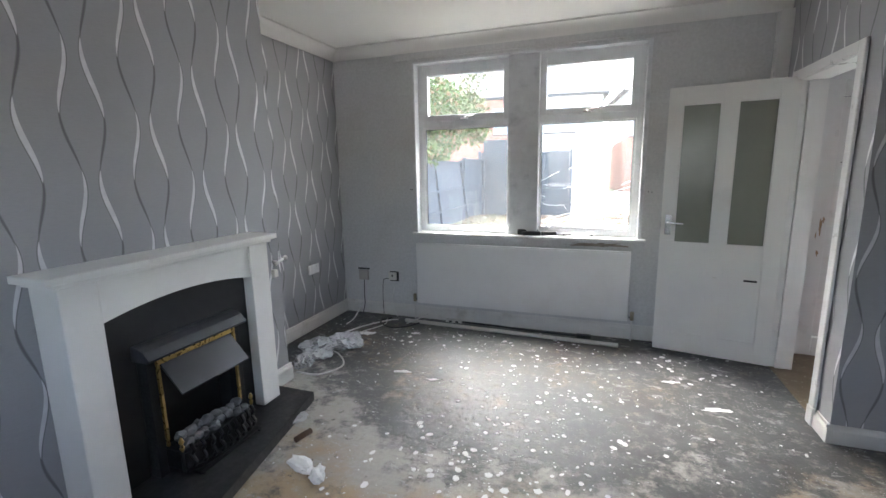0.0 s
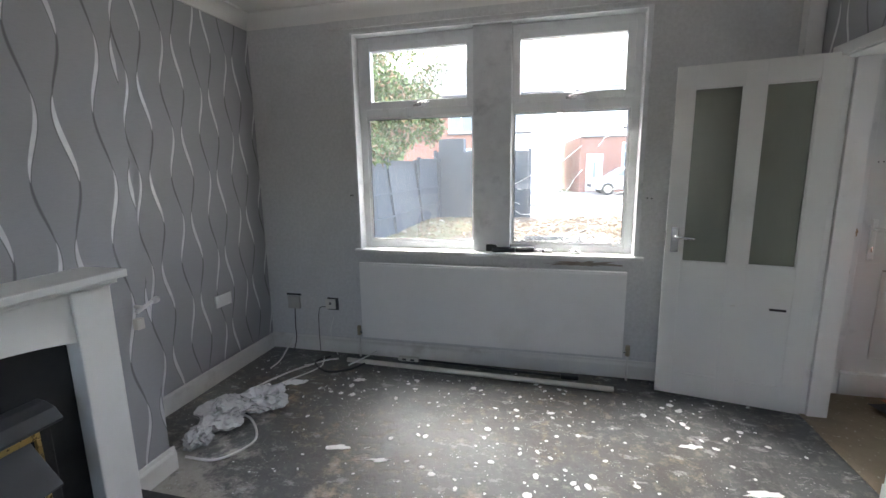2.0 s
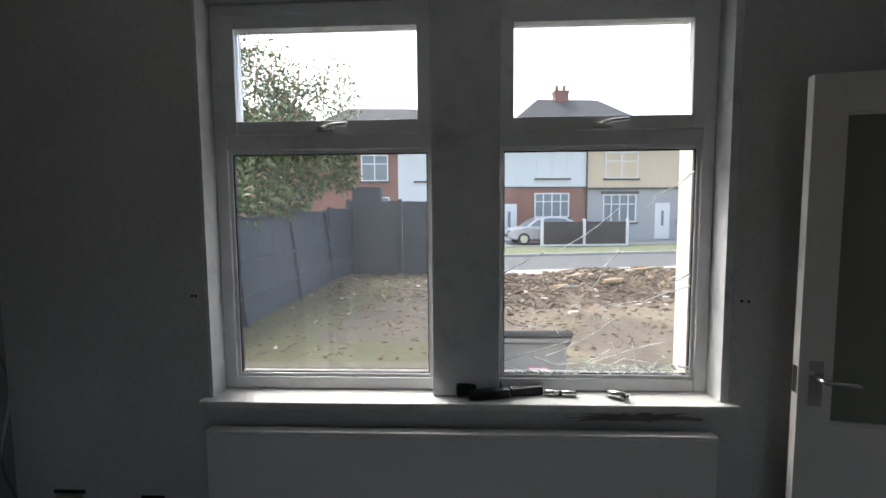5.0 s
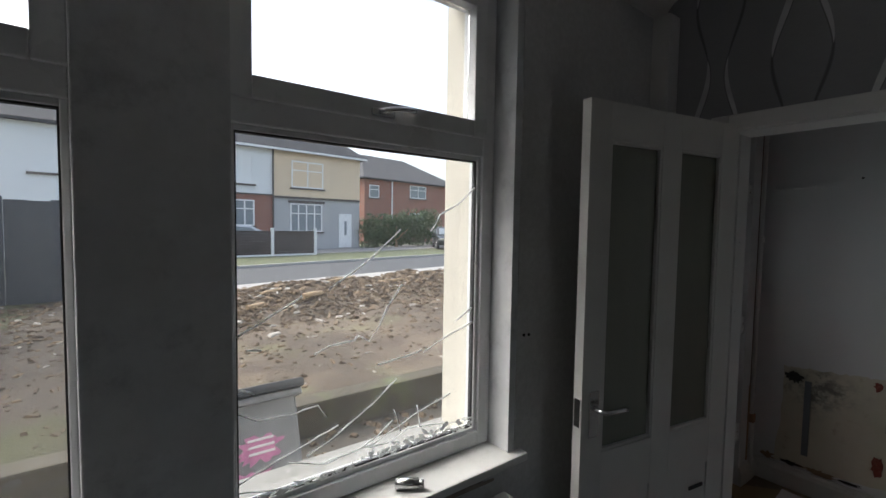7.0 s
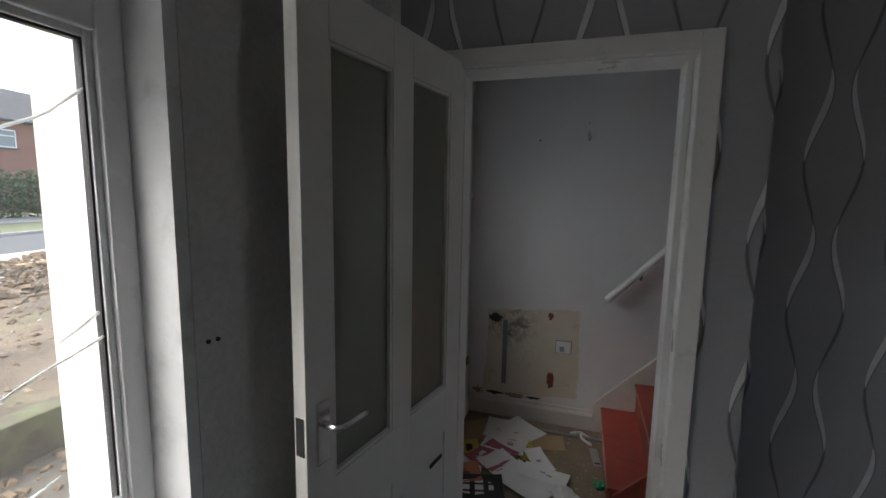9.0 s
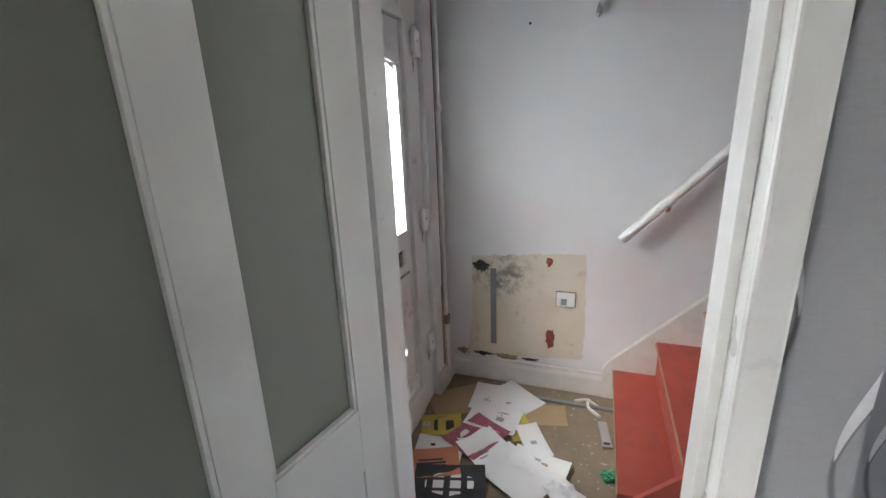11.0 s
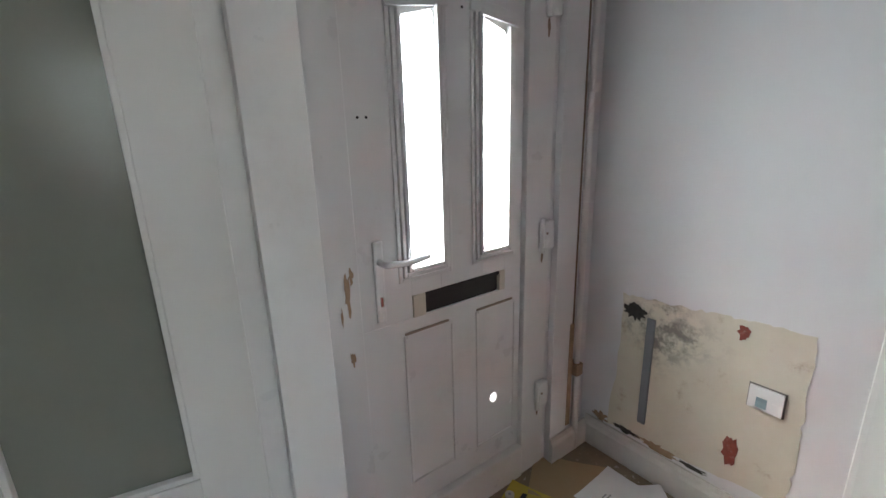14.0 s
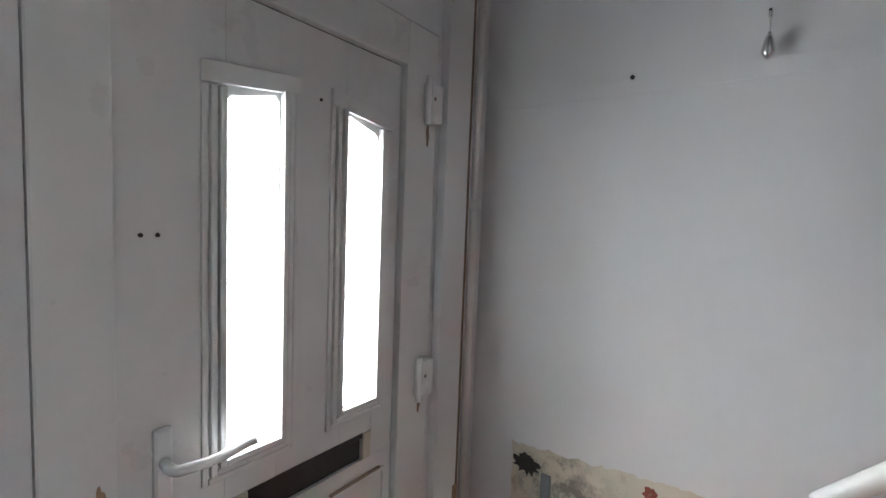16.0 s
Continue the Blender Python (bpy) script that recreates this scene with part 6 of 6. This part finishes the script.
M_BAG = Mat("clear_plastic_bag", 0.15)
M_BAG.bsdf.inputs["Transmission Weight"].default_value = 0.35
M_BAG.color(M_BAG.mix(M_BAG.noise(20, 5), (0.72, 0.73, 0.74), (0.9, 0.9, 0.9)))
crumple("plastic_bag", -0.46, -1.03, 0.13, 0.17, 0.06, M_BAG.m, "crumpled clear plastic bag on the bare floor", "plastic bag", 1)
crumple("plastic_bag", -0.3, -0.86, 0.12, 0.12, 0.075, M_BAG.m, "crumpled clear plastic bag on the bare floor", "plastic bag", 2)
crumple("plastic_bag", -0.42, -1.27, 0.09, 0.07, 0.05, M_BAG.m, "small crumpled plastic bag by the skirting", "plastic bag", 3)
crumple("paper_wad", 0.3, -2.25, 0.09, 0.045, 0.016, M_CHIP, "crumpled white paper on the floor by the hearth", "paper", 4, 3)
crumple("paper_wad", 0.43, -2.3, 0.035, 0.055, 0.03, M_CHIP, "torn white paper on the floor by the hearth", "paper", 5, 3)
crumple("rag", 0.0, -1.93, 0.09, 0.05, 0.02, M_BAG.m, "flattened clear wrapper by the hearth", "wrapper", 6, 3)
thing("timber_stub", tube([(0.15, -2.1, 0.017), (0.165, -2.05, 0.02), (0.175, -2.0, 0.017)], 0.016, 8), simple("brown_stub", (0.1, 0.06, 0.04), 0.8), "short brown timber stub on the floor", "timber stub")
for k, (x, y, a, b) in enumerate(((0.14, -0.42, 0.06, 0.03), (0.35, -1.15, 0.09, 0.03), (0.6, -1.2, 0.08, 0.02), (2.15, -0.75, 0.07, 0.025), (0.18, -0.62, 0.03, 0.03), (2.35, -1.05, 0.1, 0.03), (-0.3, -0.55, 0.1, 0.05))):
    blotch("torn_paper", (x, y, 0.0), (1, 0.2, 0), (-0.2, 1, 0), a, b, 0.003, M_CHIP, "torn scrap of white paper on the floor", "paper scrap", 60 + k, (0, 0, 1), 16, 0.6)
# tap and bracket on the chimney breast's corner
gas = holder("gas_tap", "white painted pipe stub with a tap beside the mantel", "gas tap")
part("stub", tube([(BX + 0.001, -1.56, 0.86), (BX + 0.05, -1.56, 0.86)], 0.009, 8), M_GLOSS, gas)
part("tee", tube([(BX + 0.05, -1.6, 0.85), (BX + 0.05, -1.52, 0.875)], 0.009, 8), M_GLOSS, gas)
part("knob", tube([(BX + 0.05, -1.515, 0.875), (BX + 0.05, -1.49, 0.88)], 0.015, 10), M_GLOSS, gas)
part("box", boxes((BX + 0.001, BX + 0.03, -1.585, -1.55, 0.76, 0.81), bevel=0.005), M_PLATE, gas)

# ---- hall floor and post ----
before_hall = set(bpy.data.objects)
M_HFLOOR = Mat("dirty_brown_concrete", 0.9)
hc = M_HFLOOR.mix(M_HFLOOR.noise(7, 8, 0.7), (0.16, 0.125, 0.085), (0.33, 0.265, 0.185))
hc = M_HFLOOR.mix(M_HFLOOR.math('MULTIPLY', M_HFLOOR.ramp(M_HFLOOR.noise(40, 4), 0.62, 0.7), 0.6), hc, (0.55, 0.52, 0.47))
M_HFLOOR.color(hc)
M_HFLOOR.bump(M_HFLOOR.noise(50, 5), 0.5, 0.003)
structure("floor_hall", prism([(RX - 0.01, DY0 + 0.095), (RX2 - 0.03, SY + 0.225), (4.2, SY + 0.225), (4.2, 0.14), (RX2 - 0.03, 0.14), (RX - 0.01, DY1 + 0.095)], 0.0003, 0.003, 'z'), M_HFLOOR.m, "dirty brown concrete hall floor", "floor")
M_WPAP = simple("white_paper", (0.78, 0.78, 0.78), 0.7, vary=0.03, bump=0.02)
M_MANILA = simple("manila_paper", (0.40, 0.29, 0.16), 0.75, vary=0.08)
M_YEL = simple("yellow_print", (0.55, 0.43, 0.07), 0.5, vary=0.15, scale=40)
M_PINKP = simple("maroon_print", (0.42, 0.12, 0.16), 0.5, vary=0.5, scale=60)
M_ORANGE = simple("rust_orange_paper", (0.52, 0.19, 0.10), 0.7, vary=0.08)
M_INK = simple("dark_ink", (0.04, 0.04, 0.045), 0.7)
M_GREYINK = simple("grey_ink", (0.35, 0.36, 0.38), 0.7)
pile = [0.0045]


def sheet(name, x, y, turn, w, h, mat, label, marks=(), curl=0.006):
    """A sheet or envelope lying on the floor, slightly curled, with printed bars."""
    z = pile[0]
    pile[0] += 0.0016
    hold = holder(name, label, "paper", pose(x, y, z, 0, 0, turn))
    bm = bmesh.new()
    n = 6
    top, bot = [], []
    for i in range(n + 1):
        for j in range(n + 1):
            u, v = i / n - 0.5, j / n - 0.5
            zz = curl * (2 * abs(u)) ** 3 * (0.4 + abs(v)) + 0.5 * curl * (2 * abs(v)) ** 4
            top.append(bm.verts.new((u * w, v * h, zz + 0.0009)))
            bot.append(bm.verts.new((u * w, v * h, zz)))
    for i in range(n):
        for j in range(n):
            k = i * (n + 1) + j
            bm.faces.new((top[k], top[k + n + 1], top[k + n + 2], top[k + 1]))
            bm.faces.new((bot[k], bot[k + 1], bot[k + n + 2], bot[k + n + 1]))
    part("leaf", bm, mat, hold)
    for u0, u1, v0, v1, m in marks:
        part("print", boxes((u0 * w, u1 * w, v0 * h, v1 * h, 0.0011, 0.0016)), m, hold)
    return hold


text = ((-0.35, -0.05, 0.1, 0.13, M_GREYINK), (-0.35, 0.0, 0.03, 0.06, M_GREYINK), (-0.35, -0.1, -0.04, -0.01, M_GREYINK))
sheet("envelope", 3.94, -0.03, 35, 0.23, 0.32, M_MANILA, "large brown envelope on the hall floor")
sheet("envelope", 3.93, -0.43, 10, 0.16, 0.32, M_MANILA, "large brown envelope under the post")
sheet("leaflet", 3.72, 0.0, 20, 0.15, 0.2, M_YEL, "yellow printed leaflet on the hall floor", ((-0.3, 0.3, 0.1, 0.2, M_INK), (-0.3, 0.2, -0.3, -0.1, M_INK)))
sheet("leaflet", 3.81, -0.37, -60, 0.12, 0.2, M_YEL, "yellow printed leaflet under the letters", ((-0.3, 0.3, 0.2, 0.3, M_INK), (-0.3, 0.3, -0.1, 0.05, M_INK)))
sheet("letter", 4.03, -0.31, -38, 0.2, 0.27, M_WPAP, "white letter lying on the hall floor")
sheet("letter", 4.0, -0.18, 2, 0.24, 0.19, M_WPAP, "white letter lying on the hall floor", text)
sheet("letter", 3.55, -0.045, 8, 0.16, 0.22, M_WPAP, "white letter lying on the hall floor", ((0.1, 0.2, 0.1, 0.2, M_INK),))
sheet("letter", 3.84, -0.24, -5, 0.21, 0.26, M_WPAP, "white letter lying on the hall floor", ((-0.1, 0.05, -0.2, -0.05, M_GREYINK), (0.2, 0.25, -0.3, 0.0, M_GREYINK)))
sheet("leaflet", 3.68, -0.19, -28, 0.26, 0.21, M_PINKP, "maroon and white printed leaflet among the letters", ((-0.45, 0.0, 0.2, 0.45, M_WPAP), (-0.2, 0.3, -0.05, 0.1, M_WPAP), (0.1, 0.45, -0.45, -0.2, M_WPAP)))
sheet("letter", 3.59, -0.28, -40, 0.2, 0.28, M_WPAP, "white letter lying on the hall floor", text)
sheet("envelope", 3.72, -0.455, -62, 0.11, 0.23, M_WPAP, "white window envelope lying on the letters", ((-0.15, 0.1, -0.1, 0.0, M_GREYINK),))
sheet("envelope", 3.5, -0.42, -30, 0.23, 0.3, M_WPAP, "large white envelope lying on the letters")
sheet("envelope", 3.58, -0.5, -12, 0.13, 0.25, M_WPAP, "white printed envelope lying on the letters", ((-0.3, -0.24, -0.45, -0.2, M_INK), (0.1, 0.2, 0.0, 0.3, M_GREYINK), (-0.1, 0.1, -0.15, -0.03, M_MANILA)))
sheet("notice", 3.45, -0.05, 22, 0.17, 0.24, M_ORANGE, "rust-orange notice with dark lettering bars", ((-0.05, 0.02, -0.25, 0.25, M_INK), (-0.15, -0.09, -0.25, 0.2, M_INK), (0.07, 0.13, -0.2, 0.25, M_INK)))
sheet("catalogue", 3.36, -0.16, 15, 0.2, 0.3, M_INK, "black and white printed catalogue on the hall floor", tuple((-0.4 + 0.28 * i, -0.2 + 0.28 * i, -0.4 + 0.24 * j, -0.25 + 0.24 * j, M_WPAP) for i in range(3) for j in range(4)))
crumple("paper_wad", 3.45, -0.62, 0.06, 0.08, 0.03, M_CHIP, "crumpled white paper on the hall floor", "paper", 8, 3)
crumple("green_wrapper", 3.6, -0.79, 0.025, 0.035, 0.025, simple("green_foil", (0.04, 0.3, 0.14), 0.35), "crumpled green wrapper on the hall floor", "wrapper", 9, 3)
cap = holder("bottle_cap", "pale round plastic cap on the hall floor", "cap")
part("cap_body", tube([(3.69, 0.07, 0.006), (3.69, 0.07, 0.022)], 0.018, 14), M_PLATE, cap)
part("cap_centre", tube([(3.69, 0.07, 0.022), (3.69, 0.07, 0.0235)], 0.006, 10), M_GREYINK, cap)
rm = holder("meter_strip", "grey plastic strip with a slot on the hall floor", "plastic strip", pose(3.87, -0.77, 0.004, 0, 0, 8))
part("body", boxes((-0.09, 0.09, -0.022, 0.022, 0, 0.012), bevel=0.004), simple("grey_strip", (0.36, 0.36, 0.36), 0.5), rm)
part("slot", boxes((-0.075, -0.06, -0.015, 0.015, 0.0115, 0.013)), M_INK, rm)
for k, pts in enumerate((((4.1, -0.62, 0.008), (4.12, -0.68, 0.012), (4.08, -0.74, 0.008)), ((4.13, -0.69, 0.01), (4.06, -0.69, 0.012), (4.0, -0.75, 0.008)))):
    thing("bent_wire", tube(bezier(pts, 5), 0.009, 6), M_CORD_W, "bent scrap of white trim on the hall floor", "scrap")
thing("floor_trunking", boxes((4.06, 4.085, -0.83, -0.42, 0.003, 0.016), bevel=0.004), simple("grey_trunking", (0.22, 0.23, 0.24), 0.5), "grey plastic trunking along the hall floor", "trunking")
for ob in set(bpy.data.objects) - before_hall:
    if ob.parent is None:
        ob.location.x += 0.03
        ob.location.y -= 0.095
